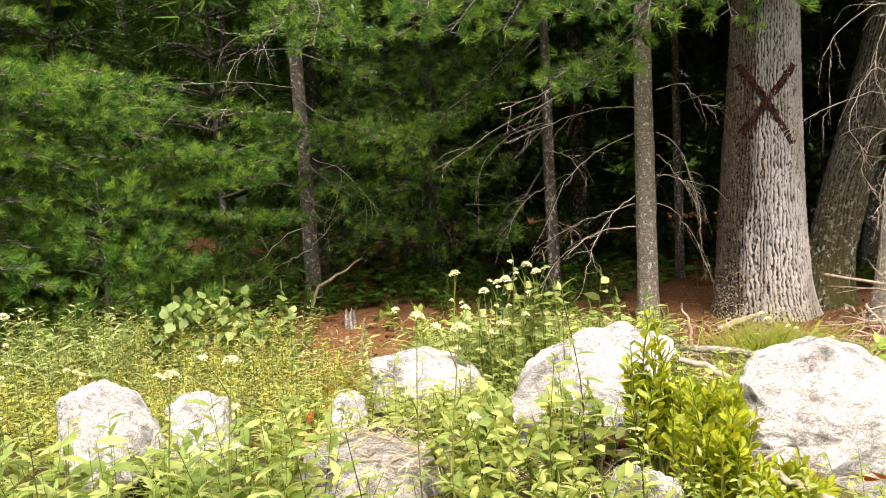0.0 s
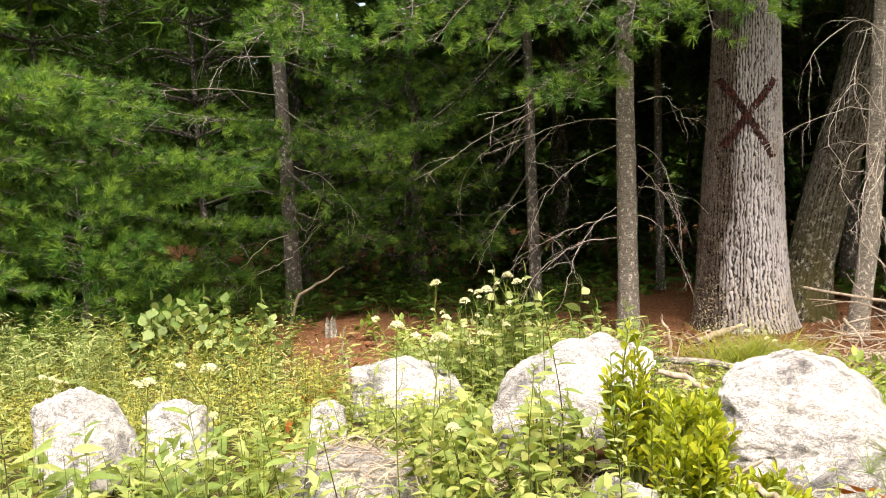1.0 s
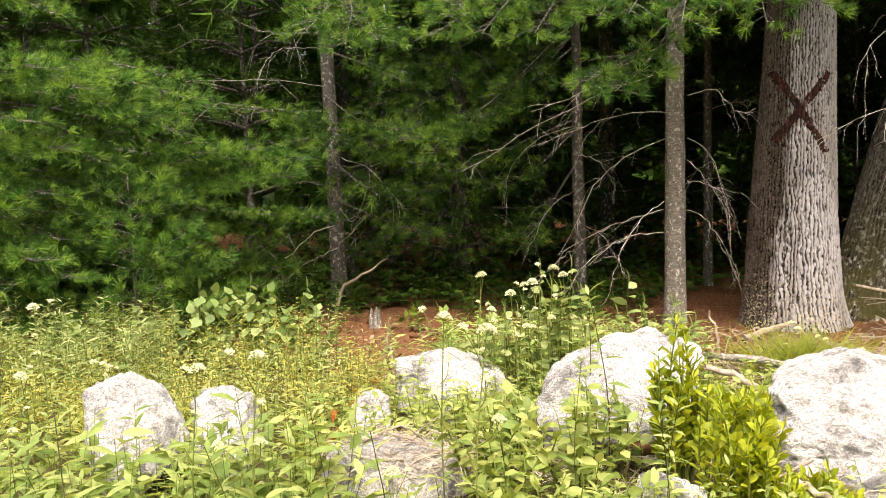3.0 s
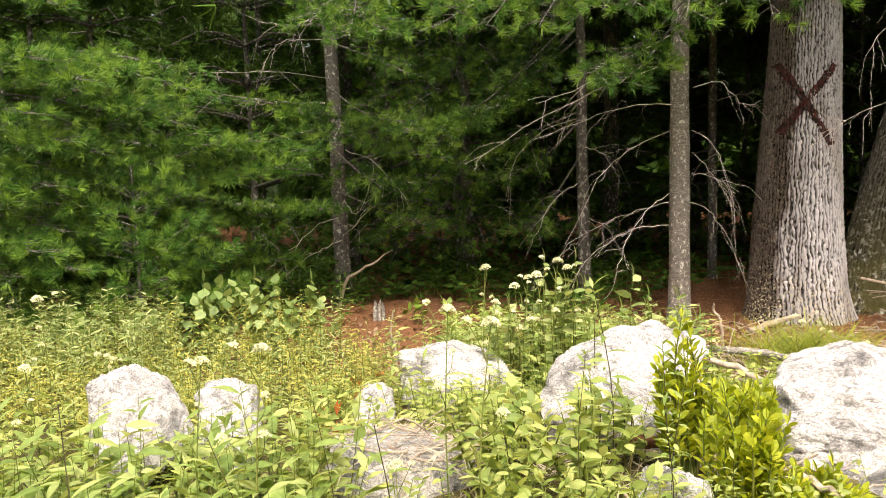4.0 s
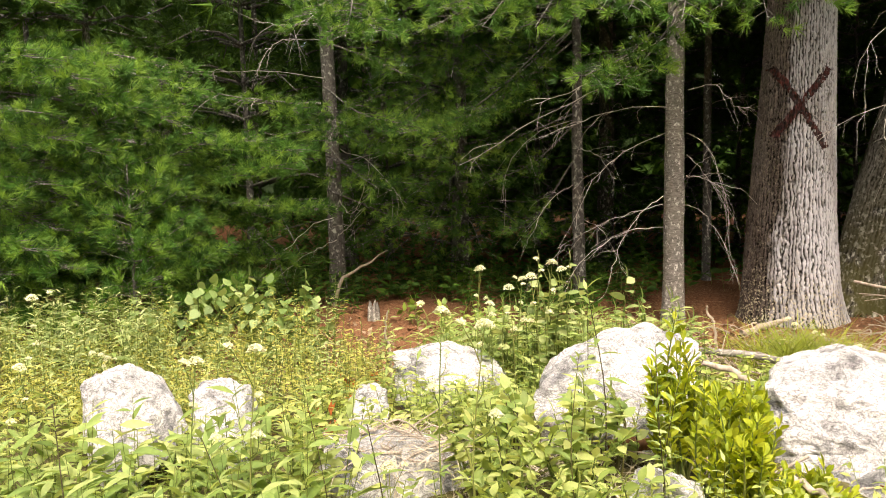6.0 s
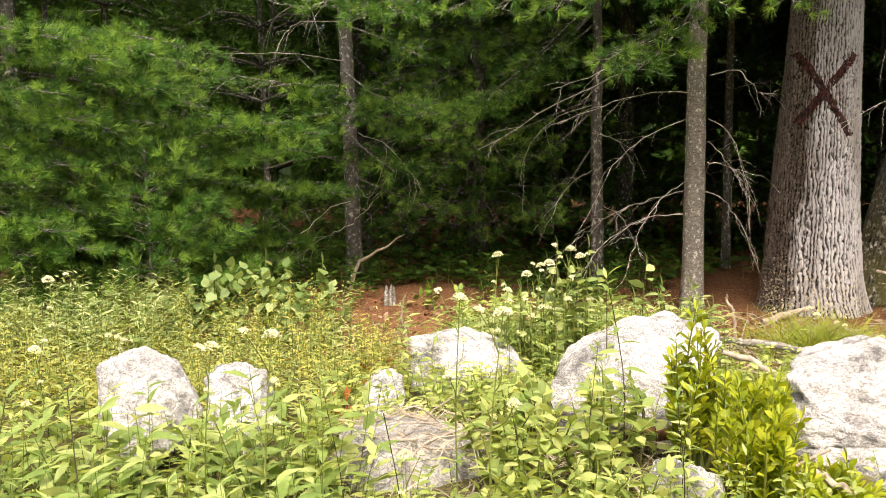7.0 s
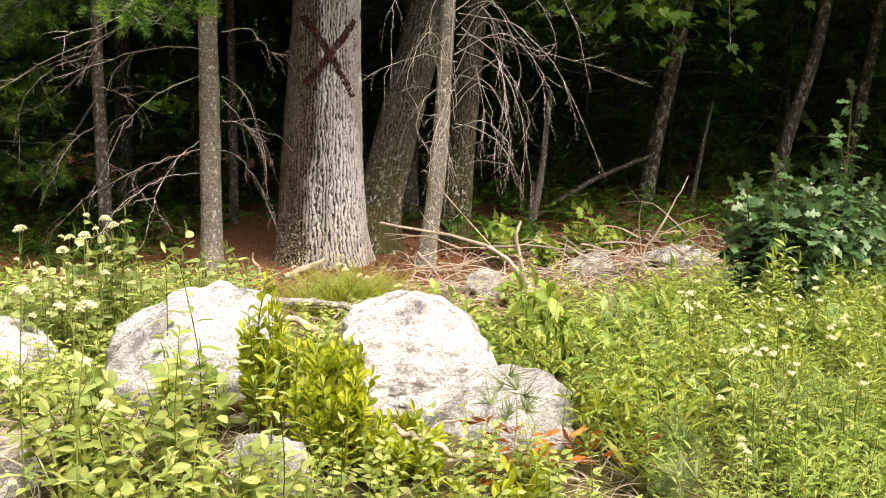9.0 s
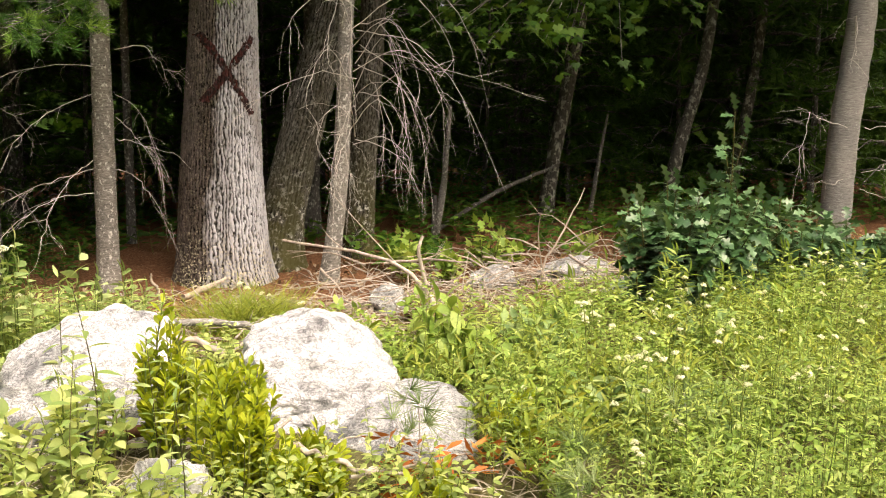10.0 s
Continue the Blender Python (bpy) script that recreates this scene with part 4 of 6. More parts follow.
pine("dense young pine with green boughs down to the ground", [(-3.8, 8.0, 0), (-3.8, 8.0, 2), (-3.75, 8.0, 4.5), (-3.7, 8.0, 8.5)], [0.075, 0.068, 0.05, 0.03], left_boughs, seed=15, crown=(3.6, 8.3, 1.5), density=1.1)
edge_boughs = [
    [(-4.00, 7.20, 2.22), (-2.24, 6.60, 2.00), (-1.37, 6.20, 1.75)],
    [(-4.00, 7.20, 2.34), (-2.32, 6.80, 2.12), (-1.58, 6.50, 1.93)],
    [(-4.00, 7.20, 2.29), (-2.52, 6.40, 2.07), (-1.79, 5.90, 1.89)],
    [(-4.00, 7.20, 2.01), (-2.17, 6.50, 1.79), (-1.49, 6.00, 1.55)],
    [(-4.00, 7.20, 2.06), (-2.40, 6.30, 1.84), (-1.69, 5.80, 1.64)],
    [(-4.00, 7.20, 2.20), (-2.58, 6.20, 1.98), (-1.93, 5.60, 1.82)],
    [(-4.00, 7.20, 1.72), (-2.64, 6.40, 1.50), (-1.94, 5.80, 1.37)],
    [(-4.00, 7.20, 1.74), (-2.70, 6.20, 1.52), (-2.06, 5.60, 1.45)],
    [(-4.00, 7.20, 1.57), (-2.50, 6.60, 1.35), (-1.72, 6.10, 1.29)],
    [(-4.00, 7.20, 1.49), (-2.63, 6.50, 1.27), (-1.96, 6.00, 1.15)],
    [(-4.00, 7.20, 1.42), (-2.75, 6.40, 1.20), (-2.07, 5.80, 1.02)],
    [(-4.00, 7.20, 1.19), (-2.80, 6.30, 0.97), (-2.17, 5.70, 0.87)],
    [(-4.00, 7.20, 0.91), (-2.69, 6.20, 0.69), (-2.07, 5.60, 0.63)],
    [(-4.00, 7.20, 1.47), (-2.80, 6.20, 1.25), (-2.19, 5.60, 1.17)],
    [(-4.00, 7.20, 2.86), (-3.03, 7.00, 2.64), (-2.59, 6.70, 2.47)],
    [(-4.00, 7.20, 1.94), (-2.92, 6.20, 1.72), (-2.18, 5.50, 1.62)],
    [(-4.00, 7.20, 2.33), (-2.89, 6.20, 2.11), (-2.15, 5.50, 1.95)],
    [(-4.00, 7.20, 1.04), (-2.86, 6.10, 0.82), (-2.19, 5.40, 0.77)],
    [(-4.00, 7.20, 1.78), (-2.49, 6.70, 1.56), (-1.81, 6.30, 1.71)],
    [(-4.00, 7.20, 0.68), (-2.64, 6.40, 0.46), (-2.01, 5.90, 0.45)],
    [(-4.00, 7.20, 0.69), (-2.87, 6.20, 0.47), (-2.29, 5.70, 0.48)],
    [(-4.00, 7.20, 0.71), (-2.35, 6.60, 0.49), (-1.69, 6.10, 0.46)],
    [(-4.00, 7.20, 0.82), (-2.91, 6.00, 0.60), (-2.37, 5.50, 0.61)],
    [(-4.00, 7.20, 1.04), (-2.66, 6.50, 0.82), (-2.07, 6.00, 0.76)],
    [(-4.00, 7.20, 0.82), (-2.55, 6.60, 0.60), (-1.93, 6.10, 0.56)],
]
pine("bushy pine with drooping needle sprays over the herbs", [(-4.0, 7.2, 0), (-4.0, 7.2, 2), (-4.0, 7.2, 4.5), (-4.0, 7.2, 8.5)], [0.12, 0.1, 0.07, 0.03], edge_boughs, seed=16, crown=(3.6, 8.3, 1.6), density=1.1)

front_boughs = []
for k in range(40):
    z1, a1 = _r.uniform(0.15, 1.12), _r.uniform(0, 6.28)
    r1 = 0.60 * (1.22 - z1) + 0.16
    front_boughs.append([(-1.80, 5.95, z1 - 0.02), (-1.80 + 0.5 * r1 * math.cos(a1), 5.95 + 0.5 * r1 * math.sin(a1), z1 + 0.05), (-1.80 + r1 * math.cos(a1), 5.95 + r1 * math.sin(a1), z1 + 0.18)])
pine("small bushy pine with pale green needle tips", [(-1.80, 5.95, 0), (-1.79, 5.95, 0.7), (-1.80, 5.95, 1.3)], [0.015, 0.011, 0.004], front_boughs, seed=18, density=1.3, rings=20, wood=0.0045)
side_boughs = []
for k in range(22):
    z1, a1 = _r.uniform(0.1, 1.5), _r.uniform(0, 6.28)
    r1 = 0.6 * (1.6 - z1) + 0.25
    side_boughs.append([(-2.95, 5.9, z1 + 0.05), (-2.95 + 0.5 * r1 * math.cos(a1), 5.9 + 0.5 * r1 * math.sin(a1), z1 + 0.12), (-2.95 + r1 * math.cos(a1), 5.9 + r1 * math.sin(a1), z1 + 0.16)])
pine("small pine with soft needles beside the herbs", [(-2.95, 5.9, 0), (-2.94, 5.9, 0.9), (-2.95, 5.9, 1.8)], [0.018, 0.013, 0.005], side_boughs, seed=19, density=1.3, rings=20, wood=0.0045)

dim_boughs = []
for k in range(34):
    z1, a1 = _r.uniform(0.15, 2.6), _r.uniform(3.3, 6.1)
    r1 = _r.uniform(0.7, 1.35)
    dim_boughs.append([(0.3, 9.1, z1 + 0.2), (0.3 + 0.5 * r1 * math.cos(a1), 9.1 + 0.5 * r1 * math.sin(a1), z1 + 0.22), (0.3 + r1 * math.cos(a1), 9.1 + r1 * math.sin(a1), z1)])
pine("shaded pine with needles down to the litter", [(0.3, 9.1, 0), (0.3, 9.1, 2), (0.3, 9.1, 4), (0.3, 9.1, 8)], [0.07, 0.06, 0.05, 0.02], dim_boughs, seed=22, crown=(3.6, 7.8, 1.8), density=0.8)

# Pine at the far side of the oak shrub, with whorled stubs.
pine(
    "pale grey pine trunk with a few broken branches",
    [(7.96, 5.2, 0.0), (7.99, 5.2, 1.08), (8.12, 5.2, 2.17), (8.35, 5.3, 4.5), (8.5, 5.4, 8.5)],
    [0.142, 0.130, 0.122, 0.11, 0.04],
    dead=[
        [(7.9, 5.1, 1.2), (7.6, 5.1, 1.26), (7.3, 5.05, 1.34), (7.05, 5.0, 1.38)],
        [(8.15, 5.1, 1.2), (8.5, 5.0, 1.22), (8.9, 5.0, 1.25)],
        [(7.9, 5.1, 0.75), (7.6, 5.0, 0.72), (7.35, 4.95, 0.75), (7.2, 4.95, 0.5)],
        [(8.15, 5.1, 0.8), (8.4, 5.0, 0.82), (8.65, 5.0, 0.6)],
        [(8.15, 5.1, 0.65), (8.4, 5.0, 0.55), (8.6, 5.0, 0.35)],
        [(7.9, 5.1, 2.0), (7.75, 5.0, 2.15), (7.7, 4.95, 1.9), (7.66, 4.95, 1.75)],
        [(7.3, 5.05, 1.34), (7.15, 5.0, 1.0), (7.12, 5.0, 0.8)],
    ],
    material=M_palebark, seed=17, crown=(3.1, 8.2, 2.9),
)

# ---- forest behind ----


def bare_trunk(label, points, radii, material=M_pinebark, seed=0, name="tree", n=12, dead=()):
    x, y = points[0][:2]
    base = np.array((x, y, ground_z(x, y)))
    t = thing(name, label, "tree", "trunks in the shade", at=base)
    slim_trunk("trunk", [np.array(p) - base for p in points], radii, t, material, n, 40, seed, 0.05, 0.25)
    rng = np.random.RandomState(seed + 50)
    for pts in dead:
        part("dead_branch", mesh("dead_branch", *dead_branch(rng, [np.array(p) - base for p in pts]), M_twig), t)
    # Tall trunks get an added crown out of view that shades the interior.
    if points[-1][2] > 5:
        end = np.array(points[-1]) - base
        w, nd = crown_needles(rng, end[:2] * 0.6, 3.6, end[2] + 1.5, 2.2)
        part("branchwork", mesh("branchwork", *w, M_pinebark), t, kind="stuff")
        part("crown", mesh("crown", *nd, M_needle_shade_tint, False), t, "dark green needle crown", kind="stuff")
    return t


bare_trunk("thin dark trunk in deep shade", [(2.66, 9.0, 0), (2.665, 9.0, 0.8), (2.665, 9.0, 1.7), (2.7, 9.0, 7.0)], [0.045, 0.042, 0.038, 0.02], seed=1, dead=[[(2.7, 8.95, 1.7), (2.9, 8.8, 1.75), (3.05, 8.8, 1.6)], [(2.68, 8.95, 1.2), (2.5, 8.8, 1.1), (2.35, 8.8, 0.9)]])
bare_trunk("broken grey snag leaning slightly", [(5.43, 8.0, 0), (5.52, 8.0, 0.45), (5.56, 8.0, 0.85), (5.60, 8.0, 1.34)], [0.042, 0.036, 0.028, 0.018], M_greybark, 2)
bare_trunk("thin broken stub beside the snag", [(5.36, 7.9, 0), (5.37, 7.9, 0.45)], [0.035, 0.02], M_pinebark, 3)
bare_trunk("thin dead pole beside the shaded trunk", [(7.75, 8.3, 0), (7.85, 8.3, 0.6), (7.98, 8.3, 1.25)], [0.03, 0.025, 0.012], M_pinebark, 5)
bare_trunk("pale crooked trunk far back in the shade", [(10.1, 8.3, 0), (10.3, 8.3, 0.9), (10.54, 8.3, 2.28), (11.0, 8.4, 6)], [0.085, 0.075, 0.065, 0.04], M_patchbark, 7)
bare_trunk("dim thin trunk far back in the shade", [(9.0, 8.3, 0), (9.2, 8.3, 0.92), (9.6, 8.3, 2.24), (10.1, 8.4, 6)], [0.09, 0.08, 0.07, 0.03], M_patchbark, 8)


def forest_pine(seed, low, top, reach, label, density=0.42, whorl=0.6, tufts=COARSE, size=1.5, spacing=0.11):
    rng = np.random.RandomState(seed)
    t = thing("pine_tree", label, "tree", "pines deep in the forest")
    slim_trunk("trunk", [(0, 0, 0), (0.03, 0, top * 0.2), (0, 0.05, top * 0.5), (0, 0, top)], [0.009 * top, 0.007 * top, 0.005 * top, 0.02], t, M_pinebark, 10, 16, seed)
    w, nd = crown_needles(rng, (0, 0), low, top, reach, whorl, tufts, size, density, spacing)
    part("branchwork", mesh("branchwork", *w, M_pinebark), t, kind="stuff")
    part("crown", mesh("crown", *nd, M_needle_shade_tint, False), t, "dark green needles", kind="stuff")
    return t


young = forest_pine(61, 0.35, 5.0, 1.6, "shaded young pine clothed in needles to the ground", 0.52, 0.36, MIDDLE, 1.2, 0.11)
plant_out(young, [spot(x, y, a, s) for x, y, a, s in ((-1.9, 9.3, 0, 1.0), (0.2, 9.6, 2, 0.95), (-3.4, 9.2, 1, 1.1), (-0.6, 10.6, 3, 1.15), (1.1, 10.9, 5, 1.0), (-5.4, 8.4, 4, 1.1), (-4.7, 10.6, 2.5, 1.2), (2.2, 12.0, 1.5, 1.1), (-2.4, 11.6, 5.2, 1.3), (4.6, 11.0, 2.2, 1.1), (6.8, 11.8, 0.4, 1.2), (9.0, 10.6, 3.9, 1.15), (11.4, 8.0, 1.1, 1.1), (12.6, 10.2, 5.5, 1.3), (10.9, 6.3, 2.8, 0.9), (3.4, 10.8, 4.4, 0.9), (13.6, 6.0, 0.2, 1.2), (5.7, 10.0, 1.9, 0.85), (7.7, 10.4, 4.9, 0.9), (10.2, 9.3, 0.9, 0.95), (2.6, 10.4, 3.1, 0.8), (8.6, 9.7, 2.1, 0.75), (4.4, 10.0, 5.8, 0.75))])
tall = forest_pine(62, 1.5, 10.0, 2.6, "tall pine with a dark crown deep in the forest")
_r = np.random.RandomState(21)
tall_spots = [spot(x, y, _r.uniform(0, 6), _r.uniform(0.9, 1.15)) for x, y in ((4.1, 12.2), (6.2, 12.4), (8.2, 12.6), (3.2, 12.6), (5.2, 13.2), (11.6, 9.6), (7.4, 13.8), (10.2, 13.2), (13.4, 11.2), (1.4, 14.2), (-1.2, 13.6), (-4.2, 13.4), (-7.0, 11.0), (-6.6, 8.4), (12.5, 4.6), (15.0, 8.0), (9.4, 12.0))]
plant_out(tall, tall_spots)
# Added pines behind other trunks; their crowns above view block light to the wood.
shade_pine = forest_pine(63, 3.3, 11.0, 2.9, "tall straight pine added so its unseen crown shades the wood", 0.5, 0.45)
plant_out(shade_pine, [spot(x, y, k * 1.3, 1.0) for k, (x, y) in enumerate(((3.62, 9.4), (12.6, 7.3), (9.3, 11.6), (-1.02, 10.2), (4.4, 8.75), (1.82, 10.2), (12.3, 8.1), (5.05, 9.2)))])


def build_far_woods():
    """The closed wood beyond: a deep belt of dim foliage, uncountable. The unseen half behind the camera is added to
    block low sky.
    """
    rng = np.random.RandomState(33)
    marks = []
    for k in range(80000):
        a, r = rng.uniform(-math.pi, math.pi), rng.uniform(16, 22)
        h = 13 * rng.uniform(0, 1) if k % 4 else rng.uniform(0, 2.4)
        marks.append(aim(rng.normal(0, 1, 3), (2 + r * math.sin(a), 2 + r * math.cos(a), h), rng.uniform(0.5, 1.2), rng.uniform(0, 6)))
    v, f = strewn(*CHIP, marks)
    solid("far_woods", mesh("far_woods", v, f, M_needle_shade_tint, False), "dim green wood foliage, with an added unseen half blocking low sky", "woods", kind="stuff")


build_far_woods()

# ---- shrubs and saplings ----


def branch_leaf_marks(rng, start, end, shape_size, count, upward=0.5, hang=0.0):
    """Leaf poses spread along a shoot, angled forwards."""
    marks = []
    d = np.array(end) - np.array(start)
    d /= np.linalg.norm(d)
    for k in range(count):
        s = (k + 0.5) / count
        a = k * 2.4 + rng.uniform(-0.4, 0.4)
        side = np.cross(d, (math.cos(a), math.sin(a), 0.3))
        side /= np.linalg.norm(side) + 1e-9
        w = d * upward + side * rng.uniform(0.5, 1.0) - np.array((0, 0, hang * rng.uniform(0.4, 1.3)))
        marks.append(aim(w, np.array(start) + (np.array(end) - np.array(start)) * s, shape_size * rng.uniform(0.7, 1.15), rng.normal(0, 0.5)))
    return marks


def leafy_shrub(name, label, category, at, shoots, leaf_shape, leaf_mat, stem_mat, leaf_size, per_shoot, seed, upward=0.5, loose=290, group="", stem=0.006, hang=0.0):
    """A shrub of shoots given by foot and tip; nearest leaves are loose pieces, the rest joined."""
    rng = np.random.RandomState(seed)
    t = thing(name, label, category, group, at=at)
    marks = []
    for a, b in shoots:
        a, b = np.array(a) - at, np.array(b) - at
        mid = (a + b) / 2 + np.array((0, 0, 0.12 * np.linalg.norm(b - a))) + rng.normal(0, 0.02, 3)
        line = curve((a, mid, b), 8)
        part("stem", mesh("stem", *tube(line, np.linspace(stem, stem * 0.3, 8), 5), stem_mat), t)
        lo = line[1]
        marks += branch_leaf_marks(rng, lo, mid, leaf_size, per_shoot // 2, upward, hang) + branch_leaf_marks(rng, mid, b, leaf_size, per_shoot - per_shoot // 2, upward, hang)
        marks.append(aim(b - mid - np.array((0, 0, hang * np.linalg.norm(b - mid))), b, leaf_size, 0))
    order = sorted(range(len(marks)), key=lambda k: marks[k][1, 3])
    one = mesh("leaf", *leaf_shape, leaf_mat)
    for k in order[:loose]:
        part("leaf", one, t, m=matrix(marks[k]))
    rest = [marks[k] for k in order[loose:]]
    if rest:
        part("foliage", mesh("foliage", *strewn(*leaf_shape, rest), leaf_mat), t, kind="stuff")
    return t


def shoots_round(rng, centre, spread, heights, count, foot=0.15):
    out = []
    for k in range(count):
        a, r = rng.uniform(0, 6.28), rng.uniform(0, 1) ** 0.5
        x, y = centre[0] + spread[0] * r * math.cos(a), centre[1] + spread[1] * r * math.sin(a)
        fx, fy = centre[0] + (x - centre[0]) * foot * 2.5, centre[1] + (y - centre[1]) * foot * 2.5
        top = ground_z(x, y) + rng.uniform(*heights) * (1 - 0.35 * r)
        out.append(((fx, fy, ground_z(fx, fy)), (x, y, top)))
    return out


_r = np.random.RandomState(71)
bay = shoots_round(_r, (1.42, 2.76), (0.15, 0.18), (0.26, 0.50), 46, 0.28) + shoots_round(_r, (1.27, 3.02), (0.10, 0.09), (0.34, 0.58), 24, 0.3) + shoots_round(_r, (1.60, 2.62), (0.13, 0.12), (0.12, 0.27), 20, 0.3)
leafy_shrub("bayberry_bush", "bright yellow-green bush with small upright paddle leaves", "bush", (1.50, 2.75, 0.15), bay, OBOVATE, M_bush, M_stem, 0.050, 28, 72, 0.75, 210)
_r = np.random.RandomState(73)
for cx, cy, n, hh in ((2.00, 2.32, 6, 0.20), (2.48, 2.70, 13, 0.27), (1.78, 2.28, 8, 0.24)):
    leafy_shrub("bayberry_bush", "low yellow-green bush beside the boulders", "bush", (cx, cy, 0.1), shoots_round(_r, (cx, cy), (0.17, 0.14), (hh * 0.6, hh), n), OBOVATE, M_bush, M_stem, 0.055, 11, int(cx * 100), 0.9, 45)

_r = np.random.RandomState(75)
oak_shoots = []
for cx, cy, w, h0, h1, n in ((4.92, 4.3, 0.32, 0.62, 1.06, 28), (5.45, 4.3, 0.45, 0.58, 1.02, 28), (6.15, 4.35, 0.55, 0.45, 0.84, 26), (6.95, 4.4, 0.55, 0.35, 0.62, 22)):
    oak_shoots += shoots_round(_r, (cx, cy), (w, 0.45), (h0, h1), n, 0.2)
leafy_shrub("oak_shrub", "sprawling oak shrub with glossy dark green lobed leaves", "bush", (5.6, 4.35, 0.0), oak_shoots, LOBED, M_oakleaf, M_darkstem, 0.125, 28, 76, 0.12, 240, stem=0.009)

for cx, cy, h in ((3.75, 3.95, 0.62), (4.15, 4.0, 0.56), (4.55, 3.85, 0.66), (5.0, 3.8, 0.60), (5.5, 3.75, 0.66), (5.95, 3.8, 0.55), (6.4, 3.85, 0.60), (3.4, 3.55, 0.50)):
    leafy_shrub("tall_herb", "pale green leafy spires before the oak shrub", "plant", (cx, cy, 0.0), shoots_round(_r, (cx, cy), (0.16, 0.12), (h * 0.65, h), 7, 0.4), SLIM, M_meadow, M_stem, 0.085, 18, int(cx * 40), 0.45, 8, "tall herbs", 0.003)
leafy_shrub("oak_sapling", "thin upright oak sprouts with few glossy lobed leaves", "bush", (5.5, 4.3, 0.0), [((5.5, 4.3, 0.0), (5.44, 4.25, 1.36)), ((5.5, 4.35, 0.0), (5.62, 4.3, 1.20)), ((5.55, 4.3, 0.0), (5.36, 4.25, 1.12))], LOBED, M_oakleaf, M_darkstem, 0.125, 13, 78, 0.25, stem=0.007)

_r = np.random.RandomState(77)
for cx, cy, w, h, size, n, mat in ((2.76, 3.62, 0.15, 0.52, 0.105, 26, M_broad), (2.92, 3.50, 0.13, 0.34, 0.095, 14, M_broad), (3.30, 3.62, 0.19, 0.42, 0.085, 26, M_blue), (3.66, 3.9, 0.2, 0.40, 0.080, 20, M_broad), (3.05, 2.75, 0.22, 0.30, 0.085, 20, M_blue), (3.45, 2.5, 0.2, 0.26, 0.090, 16, M_blue), (4.3, 3.3, 0.24, 0.38, 0.085, 18, M_blue), (5.2, 3.5, 0.25, 0.40, 0.085, 18, M_broad)):
    leafy_shrub("leafy_herb", "lush green herb clump with drooping pointed leaves", "plant", (cx, cy, 0.0), shoots_round(_r, (cx, cy), (w, w), (h * 0.55, h), n, 0.3), HANGING, mat, M_stem, size, 10, int(cx * 90), 0.05, 45, "leafy herb clumps", hang=0.55)

# Bramble patch of light leaflets in front of the large boulder.
_r = np.random.RandomState(79)
for cx, cy, w, h, n in ((0.62, 2.80, 0.20, 0.46, 18), (0.92, 2.82, 0.18, 0.44, 16), (0.76, 2.45, 0.22, 0.40, 16), (1.06, 2.40, 0.14, 0.34, 10)):
    leafy_shrub("bramble", "pale green bramble with oval leaflets", "bush", (cx, cy, 0.15), shoots_round(_r, (cx, cy), (w, w * 0.9), (h * 0.6, h), n), OVATE, M_bramble, M_stem, 0.054, 15, int(cx * 77), 0.2, 62, "brambles")

for cx, cy, w, h, n in ((0.98, 4.42, 0.12, 0.88, 11), (0.66, 4.45, 0.14, 0.72, 10), (1.30, 4.55, 0.14, 0.74, 11), (0.85, 4.75, 0.14, 0.82, 10), (1.62, 4.95, 0.14, 0.54, 7), (1.12, 5.0, 0.16, 0.66, 8), (0.45, 4.95, 0.14, 0.50, 7)):
    leafy_shrub("leafy_herb", "slender pale herb with pointed leaves among white flowers", "plant", (cx, cy, 0.0), shoots_round(_r, (cx, cy), (w, w), (h * 0.7, h), n, 0.3), OVATE, M_pale, M_stem, 0.078, 11, int(cx * 91), 0.25, 24, "leafy herb clumps", 0.004)

for cx, cy, w, h, n in ((0.98, 3.08, 0.10, 0.44, 5), (0.74, 3.12, 0.12, 0.40, 6), (1.10, 3.05, 0.08, 0.34, 4)):
    leafy_shrub("leafy_herb", "slender green herb with pointed leaves before the boulder", "plant", (cx, cy, 0.1), shoots_round(_r, (cx, cy), (w, w), (h * 0.6, h), n, 0.3), OVATE, M_lance, M_darkstem, 0.075, 9, int(cx * 93), 0.3, 40, "leafy herb clumps", 0.004)

# Heart-leaved plants against the pines.
_r = np.random.RandomState(81)
for cx, cy, w, h, n in ((-0.84, 5.55, 0.24, 0.74, 16), (-1.20, 5.5, 0.22, 0.66, 13), (-0.55, 5.6, 0.16, 0.62, 9), (-1.60, 5.6, 0.22, 0.52, 10), (-2.05, 5.5, 0.22, 0.50, 8)):
    leafy_shrub("broadleaf_herb", "pale green herb with broad heart-shaped leaves", "plant", (cx, cy, 0.0), shoots_round(_r, (cx, cy), (w, w), (h * 0.6, h), n), HEART, M_heart, M_stem, 0.072, 12, int(abs(cx) * 66), 0.05, 46, "heart-leaved herbs", hang=0.55)

